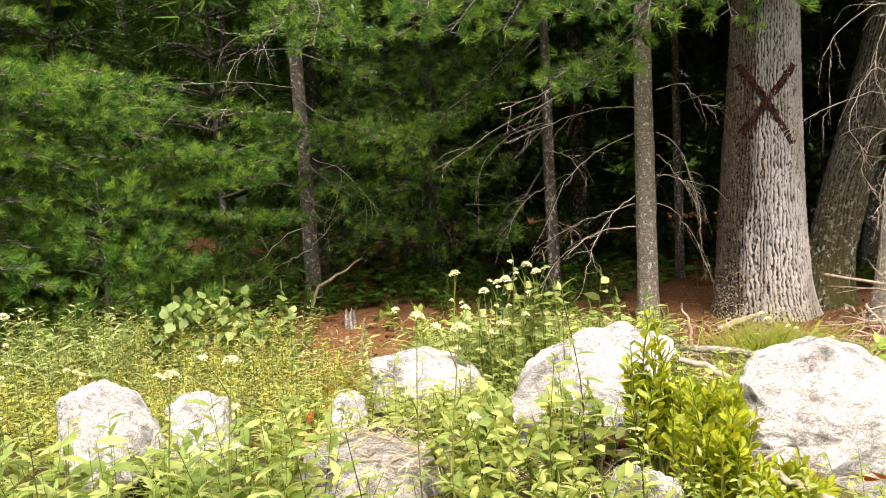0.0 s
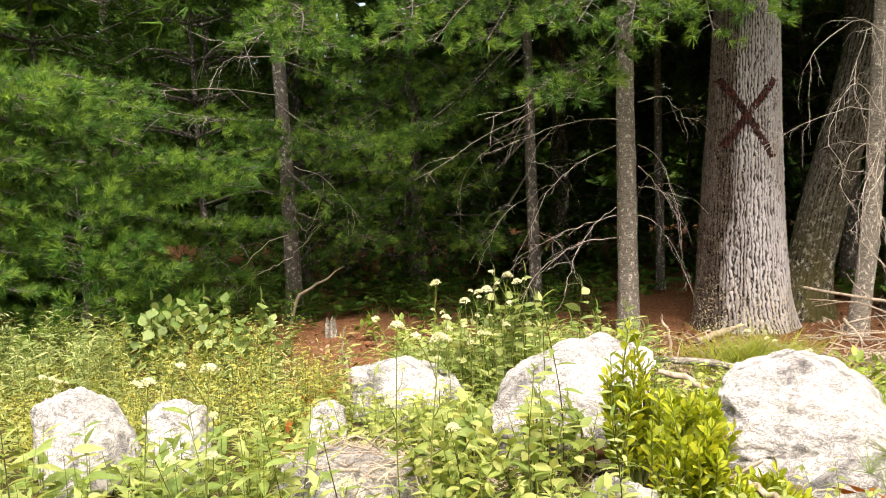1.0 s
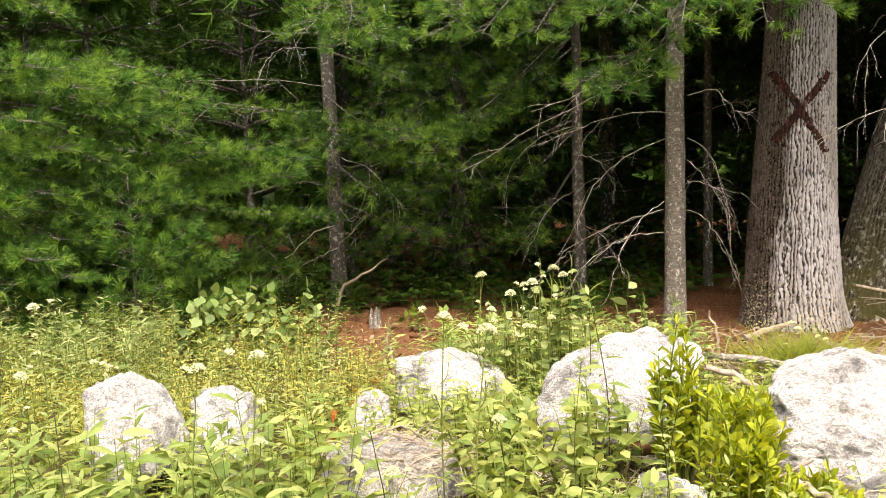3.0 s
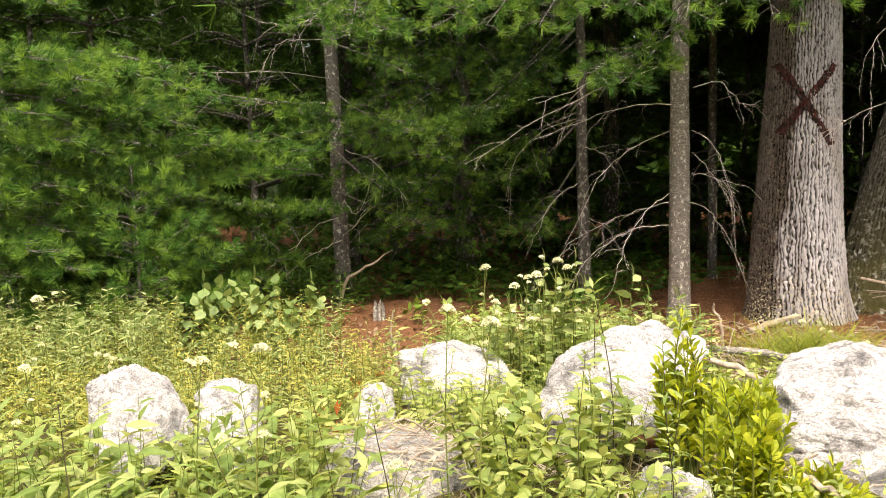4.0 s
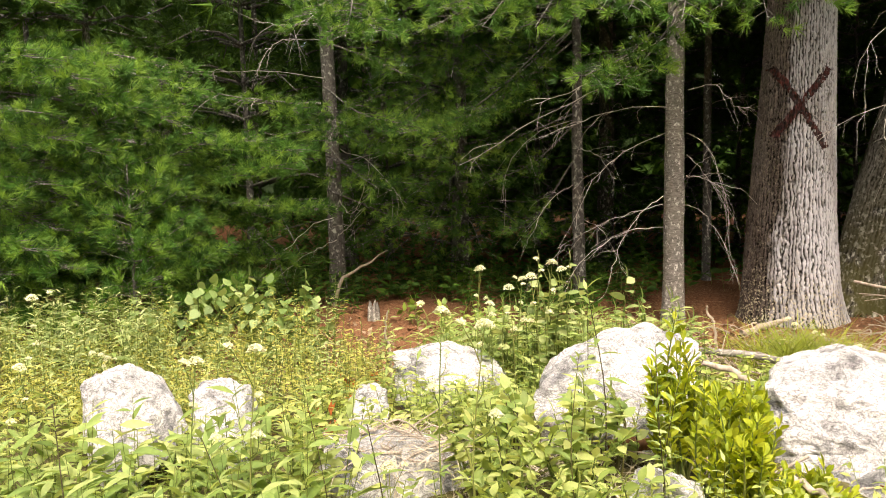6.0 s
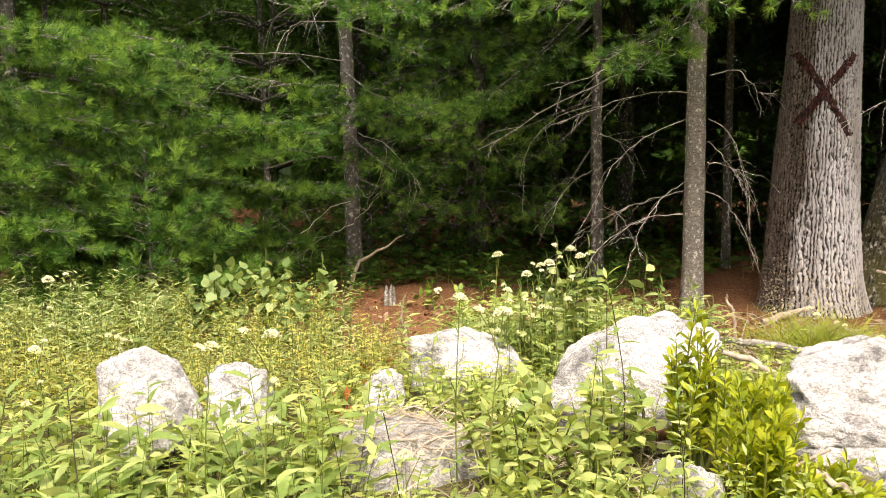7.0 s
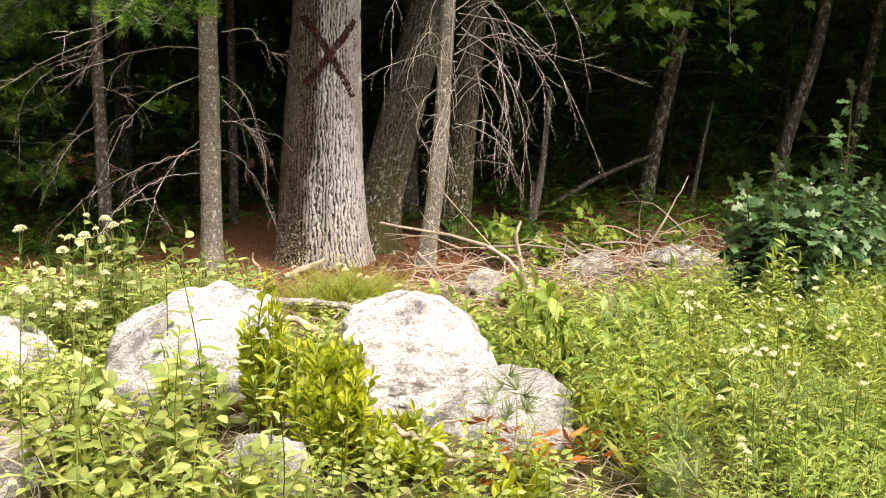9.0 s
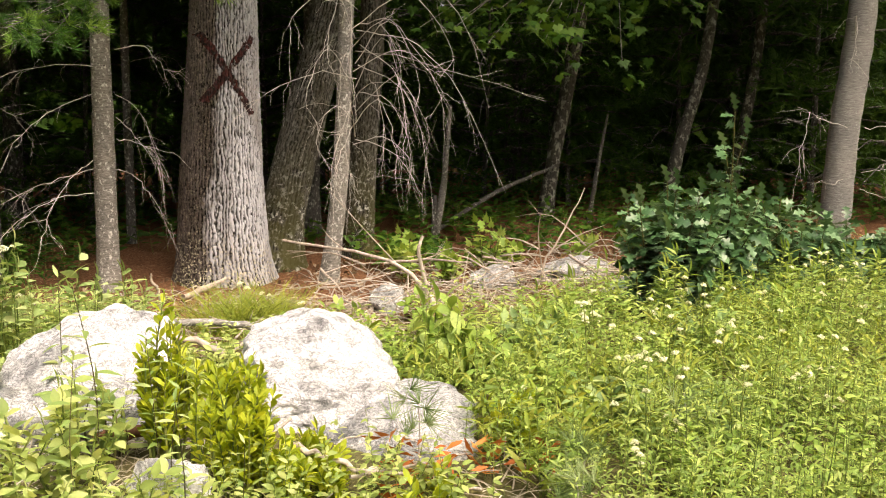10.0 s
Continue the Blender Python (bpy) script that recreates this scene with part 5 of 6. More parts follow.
# Maple with a leafy branch reaching over the brush.
def build_maple():
    base = np.array((7.25, 8.5, 0.0))
    t = thing("maple_tree", "slender lichen-spotted maple with leafy branches over the brush", "tree", at=base)
    slim_trunk("trunk", [(0, 0, -0.1), (0.08, 0, 0.6), (0.33, 0, 1.8), (0.65, 0.1, 3.2), (1.1, 0.3, 6.5)], [0.10, 0.085, 0.075, 0.065, 0.03], t, M_patchbark, 12, 40, 3, 0.06)
    rng = np.random.RandomState(83)
    marks = []
    for end in ((5.4, 6.9, 2.2), (6.15, 6.9, 1.80), (5.8, 6.75, 1.95), (6.4, 7.0, 2.1), (7.0, 6.9, 2.3), (7.8, 6.8, 2.35), (5.5, 7.2, 2.4), (6.6, 6.6, 1.72), (4.5, 6.8, 1.98), (4.85, 6.8, 2.0), (5.2, 6.8, 1.88), (5.65, 6.7, 2.02), (5.0, 6.9, 2.1)):
        e = np.array(end) - base
        line = curve(((0.62, 0.1, 3.1), (e[0] * 0.5 + 0.3, e[1] * 0.55, 2.75), e), 12)
        part("branch", mesh("branch", *tube(line, np.linspace(0.014, 0.003, 12), 5), M_greybark), t)
        for k in range(38):
            at = line[rng.randint(7, 12)] + rng.normal(0, 0.13, 3)
            d = rng.normal(0, 1, 3) + (-0.3, -0.9, -0.7)
            marks.append(aim(d, at, rng.uniform(0.09, 0.145), rng.normal(0, 0.5)))
    one = mesh("leaf", *MAPLE, M_maple)
    for m in marks[:230]:
        part("leaf", one, t, m=matrix(m))
    # Extra leaves above the view, added as a screen against the sun.
    for k in range(3600):
        a = rng.uniform(0, 6.28)
        marks.append(aim(rng.normal(0, 1, 3), (0.3 + rng.normal(0, 1.3), -0.9 + rng.normal(0, 1.0), rng.uniform(3.3, 6.5)), rng.uniform(0.12, 0.19), a))
    part("crown", mesh("crown", *strewn(*MAPLE, marks[230:]), M_maple), t, kind="stuff")


build_maple()
_r = np.random.RandomState(85)
for cx, cy, h, n in ((3.98, 6.0, 0.55, 6), (4.30, 5.95, 0.35, 7), (4.66, 6.0, 0.52, 6), (4.1, 6.3, 0.3, 5), (5.1, 6.2, 0.28, 5), (5.7, 6.0, 0.3, 6)):
    leafy_shrub("maple_seedling", "small bright maple seedling in the brush", "plant", (cx, cy, 0), shoots_round(_r, (cx, cy), (0.16, 0.14), (h * 0.6, h), n), MAPLE, M_broad, M_darkstem, 0.095, 8, int(cx * 50), 0.3, 60, "maple seedlings", 0.004)
for cx, cy, h, n in ((0.25, 6.6, 0.30, 5), (0.55, 6.3, 0.34, 6), (0.05, 6.9, 0.25, 4), (2.62, 4.95, 0.22, 4), (2.95, 5.1, 0.25, 5), (3.45, 5.0, 0.2, 4)):
    leafy_shrub("seedling", "small leafy seedling in needle litter", "plant", (cx, cy, 0), shoots_round(_r, (cx, cy), (0.16, 0.14), (h * 0.6, h), n), OVATE, M_broad, M_stem, 0.07, 7, int(cx * 50 + cy), 0.2, 60, "seedlings", 0.003)

# ---- meadow plants ----


def stem_line(rng, h, lean=0.06):
    return curve(((0, 0, 0), (rng.normal(0, lean * h), rng.normal(0, lean * h), h * 0.5), (rng.normal(0, lean * 2 * h), rng.normal(0, lean * 2 * h), h)), 8)


def lance_herb(seed, h=0.6, leaves=26, dark=False):
    """An upright stem with long pointed leaves all the way up."""
    rng = np.random.RandomState(seed)
    t = thing("tall_herb", "upright green herb with narrow pointed leaves", "plant", "tall herbs")
    line = stem_line(rng, h)
    part("stem", mesh("stem", *tube(line, np.linspace(0.0035, 0.0015, 8), 5), M_darkstem if dark else M_stem), t)
    one = mesh("leaf", *LANCE, M_lance)
    for k in range(leaves):
        s = 0.15 + 0.85 * k / (leaves - 1)
        i = min(int(s * 7), 6)
        at = line[i] + (s * 7 - i) * (line[i + 1] - line[i])
        a = k * 2.4 + rng.uniform(-0.3, 0.3)
        up = 0.25 + 0.9 * max(0, s - 0.7) / 0.3 + rng.normal(0, 0.15)
        size = 0.135 * (1.1 - 0.55 * s) * rng.uniform(0.8, 1.2)
        part("leaf", one, t, m=matrix(aim((math.cos(a), math.sin(a), up), at, size, rng.normal(0, 0.3))))
    return t


def flower_cluster(seed, radius=0.026, blooms=46):
    """A domed head of tiny white blooms on short stalks."""
    rng = np.random.RandomState(seed)
    bm = bmesh.new()
    bmesh.ops.create_cone(bm, cap_ends=False, segments=5, radius1=1.0, radius2=0.0, depth=1.2)
    v = np.array([p.co[:] for p in bm.verts])
    f = np.array([[q.index for q in p.verts] for p in bm.faces if len(p.verts) == 3])
    bm.free()
    marks = []
    for k in range(blooms):
        r, a = radius * ((k + 0.5) / blooms) ** 0.5, k * 2.4
        marks.append(aim(rng.normal(0, 1, 3), (r * math.cos(a), r * math.sin(a), 0.85 * radius - r**2 / radius * 0.8 + rng.normal(0, 0.0015)), rng.uniform(0.0034, 0.0055)))
    return strewn(v, f, marks)


HEADS = [mesh("flower_head", *flower_cluster(s, r, n), M_petal) for s, r, n in ((1, 0.027, 60), (2, 0.020, 38), (3, 0.013, 20))]


def white_flower(seed, h=0.75, heads=3, leaves=12, leaf_shape=SPRIG, top=0):
    """A branching stalk topped with white flower heads."""
    rng = np.random.RandomState(seed)
    t = thing("white_flower", "white domed wildflower heads on slender green stalks", "flower", "white wildflowers")
    line = stem_line(rng, h, 0.012)
    wood = [tube(line, np.linspace(0.003, 0.0015, 8), 5)]
    tips = [(line[-1], top)]
    for k in range(heads - 1):
        i = rng.randint(4, 7)
        end = line[i] + np.array((rng.normal(0, 0.05), rng.normal(0, 0.05), rng.uniform(0.07, 0.16)))
        wood.append(tube(curve((line[i], (line[i] + end) / 2 + (0.01, 0, -0.01), end), 5), np.linspace(0.002, 0.0012, 5), 4))
        tips.append((end, rng.randint(top, 3)))
    part("stalk", mesh("stalk", *joined(wood), M_stem), t)
    for at, j in tips:
        part("flower_head", HEADS[j], t, "white clustered bloom", m=Matrix.LocRotScale(Vector(at), Euler((rng.normal(0, 0.25), rng.normal(0, 0.25), 0)), None))
    one = mesh("leaf", *leaf_shape, M_lance)
    for k in range(leaves):
        s = rng.uniform(0.1, 0.8)
        at = line[int(s * 7)]
        a = k * 2.4
        part("leaf", one, t, m=matrix(aim((math.cos(a), math.sin(a), 0.4), at, rng.uniform(0.05, 0.09), 0)))
    return t


_r = np.random.RandomState(91)


def clear_of_rocks(x, y, margin=0.0):
    for bx, by, rx, ry in ((-0.61, 3.05, 0.24, 0.24), (-0.3, 3.12, 0.17, 0.17), (0.13, 3.68, 0.13, 0.13), (0.43, 4.55, 0.33, 0.25), (1.105, 3.56, 0.36, 0.3), (2.0, 3.35, 0.37, 0.33), (2.1, 2.98, 0.37, 0.25), (0.32, 3.02, 0.32, 0.26), (1.17, 2.72, 0.13, 0.13)):
        if ((x - bx) / (rx + margin)) ** 2 + ((y - by) / (ry + margin)) ** 2 < 1:
            return False
    return True


def scatter(rng, x0, x1, y0, y1, count, keep=lambda x, y: True):
    out = []
    for _ in range(count * 12):
        x, y = rng.uniform(x0, x1), rng.uniform(y0, y1)
        if clear_of_rocks(x, y) and keep(x, y):
            out.append((x, y))
        if len(out) == count:
            break
    return out


def sized(rng, places, lo, hi):
    return [spot(x, y, rng.uniform(0, 6.28), rng.uniform(lo, hi), rng.normal(0, 0.06)) for x, y in places]


near_left = scatter(_r, -1.5, 0.15, 1.75, 2.55, 26)
near_right = scatter(_r, 2.3, 4.2, 1.5, 2.9, 22) + scatter(_r, 3.0, 6.2, 2.6, 4.0, 20)
far_left = scatter(_r, -3.4, -1.2, 2.6, 5.0, 8)
plants = near_left + near_right + far_left
plants += [(-1.70, 5.5), (-1.85, 5.45), (-1.6, 5.6)] + scatter(_r, 3.5, 6.0, 3.7, 4.2, 12) + scatter(_r, 0.9, 1.6, 4.4, 4.9, 6)
_r.shuffle(plants)
third = len(plants) // 3
plant_out(lance_herb(101, 0.55, 18), sized(_r, plants[:third], 0.55, 0.95))
plant_out(lance_herb(102, 0.5, 16), sized(_r, plants[third : 2 * third], 0.6, 1.0))
plant_out(lance_herb(103, 0.6, 20), sized(_r, plants[2 * third :], 0.5, 0.85))
# Tall dark-stemmed herbs in front of the boulders.
plant_out(lance_herb(104, 0.72, 18, True), [spot(-0.42, 2.05, 0.3, 0.92), spot(-0.02, 2.1, 1.4, 0.85), spot(0.34, 2.15, 2.5, 0.88), spot(-0.78, 2.2, 4.0, 0.9), spot(0.18, 2.35, 0.5, 0.8)])
plant_out(lance_herb(105, 0.80, 22, True), [spot(1.02, 2.95, 0.3, 0.86), spot(1.10, 2.35, 1.4, 0.78), spot(1.25, 2.3, 2.0, 0.6), spot(0.98, 3.4, 2.0, 0.9), spot(1.16, 2.6, 3.3, 0.72), spot(0.90, 2.62, 4.6, 0.8), spot(1.22, 2.95, 5.4, 0.7), spot(0.66, 2.5, 1.1, 0.7)])
# White flowers where they stand out.
plant_out(lance_herb(106, 0.62, 20), sized(_r, scatter(_r, 0.75, 1.75, 4.4, 5.1, 12), 0.55, 0.75))
heads_at = ((-0.024, 2.3, 0.80), (-0.194, 2.3, 0.79), (0.40, 2.0, 0.59), (-1.17, 3.4, 0.81), (-0.815, 2.6, 0.715), (0.482, 2.6, 0.88), (0.60, 2.33, 0.885), (0.56, 4.33, 0.777), (0.724, 3.95, 0.74), (0.839, 4.2, 0.76), (0.628, 3.9, 0.68), (0.903, 4.4, 0.80), (0.76, 4.5, 0.70), (0.98, 4.55, 0.74))
tallflower = [spot(x, y, k * 1.1, (z - ground_z(x, y)) / 0.74) for k, (x, y, z) in enumerate(heads_at)]
plant_out(white_flower(111, 0.74, 4, 10), tallflower)
more = scatter(_r, -3.0, -0.6, 3.4, 5.2, 6) + scatter(_r, 2.4, 4.4, 1.7, 2.8, 18) + scatter(_r, 3.2, 6.4, 2.8, 4.2, 28)
plant_out(white_flower(112, 0.46, 4, 9, top=1), sized(_r, more[::2], 0.7, 0.95))
plant_out(white_flower(113, 0.42, 3, 8, top=2), sized(_r, more[1::2], 0.75, 1.1))
plant_out(white_flower(114, 0.55, 2, 5), [spot(2.18, 4.75, 0, 0.7), spot(2.40, 5.0, 1, 0.75), spot(1.72, 4.7, 2, 0.75), spot(2.55, 4.8, 3, 0.65)])


def undergrowth(name, label, places, shape, material, height, leaf_size, per, seed, spread=0.07, upright=0.35):
    """A carpet of small leafy stems too many to count."""
    rng = np.random.RandomState(seed)
    leaves, stems = [], []
    for x, y in places:
        g = ground_z(x, y)
        h = height(x, y) * rng.uniform(0.6, 1.15)
        top = np.array((x + rng.normal(0, 0.05), y + rng.normal(0, 0.05), g + h))
        foot = np.array((x, y, g - 0.01))
        stems.append(tube(curve((foot, (foot + top) / 2 + rng.normal(0, 0.01, 3), top), 4), np.linspace(0.0025, 0.001, 4), 3))
        for k in range(per):
            s = 0.25 + 0.75 * (k + rng.uniform(0, 1)) / per
            a = k * 2.4 + rng.uniform(-0.5, 0.5)
            at = foot + (top - foot) * s
            leaves.append(aim((math.cos(a), math.sin(a), upright + rng.normal(0, 0.3)), at, leaf_size * (1.15 - 0.5 * s) * rng.uniform(0.7, 1.25), rng.normal(0, 0.4)))
    ob = solid(name, mesh(name, *strewn(*shape, leaves), material), label, "plants", kind="stuff")
    part("stems", mesh("stems", *joined(stems), M_stem), ob, kind="stuff")


ferny = scatter(_r, -3.8, 0.15, 3.35, 5.9, 900, lambda x, y: not (x > -0.1 and y < 4.2) and not (x > -0.34 and y > 5.0))
undergrowth("yellow_herbs", "dense yellow-green fine-leaved herbs with rusty tips", ferny, SPRIG, M_fern, lambda x, y: 0.32 + 0.07 * max(0.0, y - 4.4) + 0.06 * math.sin(x * 3 + y * 2), 0.050, 21, 121)
pale_left = scatter(_r, -3.8, 0.1, 3.35, 5.8, 420, lambda x, y: not (x > -0.1 and y < 4.2) and not (x > -0.34 and y > 5.0))
undergrowth("pale_left_herbs", "light green slim-leaved herbs among yellow ones", pale_left, SLIM, M_pale, lambda x, y: 0.36 + 0.09 * max(0.0, y - 4.4), 0.060, 16, 136)
tall_left = scatter(_r, -2.9, -1.25, 4.7, 5.6, 190)
undergrowth("tall_left_herbs", "tall light green herbs under the pine boughs", tall_left, SLIM, M_pale, lambda x, y: 0.50, 0.075, 18, 145, upright=0.5)
low_left = scatter(_r, -2.6, 0.1, 1.5, 3.3, 380)
undergrowth("low_herbs", "light green low herbs in the clearing", low_left, OVAL, M_bramble, lambda x, y: 0.36 - 0.10 * (y > 2.85), 0.052, 14, 122)
lance_left = scatter(_r, -1.9, 0.2, 1.5, 2.75, 340)
undergrowth("lance_herbs", "pale green narrow-leaved herbs in the clearing", lance_left, WIDE_LANCE, M_lance, lambda x, y: 0.42, 0.125, 9, 129, upright=0.6)
middle = scatter(_r, 0.1, 1.7, 4.3, 5.7, 330, lambda x, y: x > 0.3 or y < 4.9)
undergrowth("mid_herbs", "mixed green herbs behind the boulders", middle, SLIM, M_lance, lambda x, y: 0.42 - 0.16 * max(0, y - 4.9), 0.095, 14, 123)
front = scatter(_r, 0.1, 2.0, 1.6, 2.6, 320)
undergrowth("front_herbs", "light green herbs at the foot of the brambles", front, OVAL, M_bramble, lambda x, y: 0.26, 0.046, 14, 124)
def clump(x, y):
    return 1 + 0.80 * noise.noise((x * 1.7, y * 1.7, 11.0)) + 0.3 * noise.noise((x * 4, y * 4, 5.0))


right_near = scatter(_r, 2.25, 5.4, 1.2, 3.3, 430, lambda x, y: x - y > -0.6 and clump(x, y) > 0.8)
undergrowth("right_herbs", "dense bright green herbs in the clearing", right_near, SLIM, M_meadow, lambda x, y: 0.31 * clump(x, y), 0.056, 22, 125, upright=0.6)
oval_right = scatter(_r, 2.3, 5.2, 1.2, 3.3, 260, lambda x, y: clump(x + 7, y + 3) > 1.05)
undergrowth("oval_leaf_herbs", "bright green oval-leaved herbs in patches", oval_right, OVAL, M_broad, lambda x, y: 0.27 * clump(x + 7, y), 0.055, 14, 141)
right_fine = scatter(_r, 2.25, 5.6, 1.2, 3.4, 760)
undergrowth("fine_right_herbs", "pale green feathery herbs in the clearing", right_fine, SPRIG, M_meadow, lambda x, y: 0.33 * clump(x + 3, y), 0.045, 18, 130, upright=0.7)
right_far = scatter(_r, 3.0, 7.8, 3.0, 4.6, 660)
undergrowth("far_right_herbs", "soft green fine herbs before the oak shrub", right_far, SPRIG, M_meadow, lambda x, y: 0.34 * clump(x, y + 2), 0.07, 16, 126)
rim = scatter(_r, -0.2, 2.3, 3.2, 4.6, 420)
undergrowth("boulder_herbs", "mixed light green herbs between the boulders", rim, OVAL, M_bramble, lambda x, y: 0.22, 0.055, 10, 128)
shade = scatter(_r, 4.0, 13.0, 6.15, 11.5, 900, lambda x, y: y > 6.15 + 0.3 * abs(math.sin(x * 2)))
undergrowth("forest_herbs", "dim green ferns and seedlings on the shaded forest floor", shade, OVAL, M_maple, lambda x, y: 0.30 + 0.12 * math.sin(x * 2.1 + y), 0.12, 8, 138)
# Ferns in the darkened needle greens, so the floor's shade is partly colour.
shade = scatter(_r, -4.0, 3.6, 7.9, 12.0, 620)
undergrowth("forest_ferns", "dim ferns on the forest floor under pines", shade, OVAL, M_needle_shade_tint, lambda x, y: 0.25, 0.12, 8, 139)
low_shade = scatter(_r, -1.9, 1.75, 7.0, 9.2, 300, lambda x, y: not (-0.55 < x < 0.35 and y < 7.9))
undergrowth("floor_ferns", "dim low ferns at the edge of the pines", low_shade, SPRIG, M_needle_shade_tint, lambda x, y: 0.24 + 0.08 * math.sin(x * 5), 0.10, 14, 142)
around = scatter(_r, -5.5, 6.5, -3.5, 1.9, 700, lambda x, y: x * x + y * y > 0.3)
undergrowth("trodden_herbs", "short trodden herbs in the open clearing", around, SPRIG, M_fern, lambda x, y: 0.13 * clump(x, y), 0.06, 9, 143)
rim_left = scatter(_r, -7.0, -2.4, 1.2, 5.6, 500)
undergrowth("outer_herbs", "yellow-green fine herbs at the side of the clearing", rim_left, SPRIG, M_fern, lambda x, y: 0.28 * clump(x, y), 0.07, 10, 144)
gap = scatter(_r, 2.25, 3.1, 3.45, 5.0, 170)
undergrowth("gap_herbs", "low green herbs between boulder and brush", gap, OVAL, M_broad, lambda x, y: 0.15, 0.055, 10, 146)
gold = scatter(_r, 2.3, 5.0, 2.3, 3.6, 150)
undergrowth("yellow_grass_herbs", "yellow-green grassy herbs", gold, SLIM, M_sedge, lambda x, y: 0.30, 0.10, 12, 127, upright=0.9)


def grass_clump(label, at, count, length, spread, material, seed, droop=0.5, lift=0.0):
    rng = np.random.RandomState(seed)
    v0, f0 = leaf((0.008, 0.009, 0.007, 0.005, 0.001), 0.2, droop)
    marks = []
    for k in range(count):
        a = rng.uniform(0, 6.28)
        foot = np.array((rng.normal(0, spread), rng.normal(0, spread), 0))
        d = np.array((math.cos(a), math.sin(a), rng.uniform(0.8, 2.6) if droop < 0.8 else rng.uniform(0.0, 0.9)))
        marks.append(aim(d, foot, length * rng.uniform(0.6, 1.1), rng.normal(0, 0.3)))
    x, y = at
    solid("grass_clump", mesh("grass_clump", *strewn(v0, f0, marks), material), label, "grass", "grass clumps", m=pose(x, y, ground_z(x, y) + lift))


grass_clump("fine green sedge tuft at the foot of the oak", (2.40, 5.35), 800, 0.36, 0.15, M_sedge, 131)
grass_clump("fine green sedge tuft in needle litter", (2.72, 5.55), 260, 0.24, 0.09, M_sedge, 132)
grass_clump("yellowish grass tuft by the boulders", (2.62, 2.62), 260, 0.30, 0.10, M_sedge, 133)
grass_clump("yellowish grass tuft before the oak shrub", (5.05, 3.75), 300, 0.42, 0.12, M_sedge, 134)
grass_clump("grass tuft between herbs and litter", (0.95, 4.75), 240, 0.34, 0.12, M_sedge, 135)

_r = np.random.RandomState(137)
for k, (x, y, n) in enumerate(((0.42, 3.32, 160), (0.08, 3.42, 110), (0.70, 3.22, 150), (0.30, 2.72, 90), (1.15, 3.25, 120), (1.45, 3.35, 90), (0.0, 4.3, 110), (-0.05, 4.9, 80), (2.75, 4.9, 90), (1.25, 2.9, 90), (2.30, 2.45, 80), (3.3, 5.5, 200), (3.8, 5.7, 220), (4.3, 5.5, 220), (4.8, 5.8, 200), (5.3, 5.5, 180), (2.0, 5.6, 130), (2.6, 5.9, 140), (3.1, 5.0, 140), (1.7, 5.3, 110))):
    grass_clump("matted dry straw-coloured stalks", (x, y), n, 0.34, 0.12, M_straw, 300 + k, 0.9)

for k, (x, y) in enumerate(((0.16, 3.08), (0.34, 3.02), (0.48, 3.08), (0.28, 2.92))):
    grass_clump("dry straw stalks lying on the flat stone", (x, y), 34, 0.24, 0.10, M_straw, 330 + k, 0.9, 0.12)

# Pine seedling and small rusty fern.
def build_seedlings():
    rng = np.random.RandomState(141)
    for x, y, h in ((2.02, 2.62, 0.32), (2.50, 2.30, 0.22), (2.32, 2.12, 0.20), (3.05, 2.35, 0.30)):
        t = thing("pine_seedling", "tiny blue-green pine seedling with long soft needles", "plant", "pine seedlings", at=(x, y, ground_z(x, y)))
        part("stem", mesh("stem", *tube(curve(((0, 0, 0), (0.01, 0, h * 0.6), (0.0, 0.01, h)), 6), np.linspace(0.004, 0.002, 6), 5), M_twig), t)
        marks = [aim((rng.normal(0, 0.8), rng.normal(0, 0.8), 0.7), (rng.normal(0, 0.03), rng.normal(0, 0.03), h * rng.uniform(0.5, 1.05)), 1.15, 0) for _ in range(9)]
        part("needles", mesh("needles", *strewn(*tuft(77, 26, 0.11, 0.0022, (15, 75)), marks), M_seedling), t, kind="stuff")
    for x, y, n in ((0.0, 4.25, 10), (-0.12, 4.5, 12), (0.02, 4.7, 9), (-0.3, 5.1, 9), (-0.02, 3.45, 14), (0.02, 3.3, 8), (2.3, 2.55, 10), (1.85, 2.45, 8), (1.98, 2.58, 16), (2.1, 2.54, 16), (2.22, 2.50, 14), (1.9, 2.62, 12), (2.42, 2.42, 12)):
        marks = [aim((rng.normal(), rng.normal(), rng.uniform(-0.1, 0.6)), (rng.normal(0, 0.03), rng.normal(0, 0.03), rng.uniform(0.03, 0.16)), rng.uniform(0.05, 0.08), rng.uniform(0, 3)) for _ in range(n)]
        solid("dead_fern", mesh("dead_fern", *strewn(*SPRIG, marks), M_rust), "withered orange fern leaves", "plant", "withered leaves", "stuff", m=pose(x, y, ground_z(x, y)))


build_seedlings()

# ---- dead wood ----


def stick_mesh(seed, length, thick, forks=1):
    rng = np.random.RandomState(seed)
    line = wobble(rng, curve(((0, 0, 0), (length * 0.5, rng.normal(0, 0.09) * length, rng.normal(0, 0.05) * length), (length, 0, 0)), 7), 0.006)
    pieces = [tube(line, np.linspace(thick, thick * 0.45, 7), 6)]
    for _ in range(forks):
        i = rng.randint(2, 6)
        e = line[i] + np.array((rng.uniform(0.1, 0.25), rng.normal(0, 0.12), rng.normal(0, 0.08))) * length
        pieces.append(tube(curve((line[i], e), 4), np.linspace(thick * 0.5, thick * 0.2, 4), 5))
    return mesh("stick", *joined(pieces), M_brush)


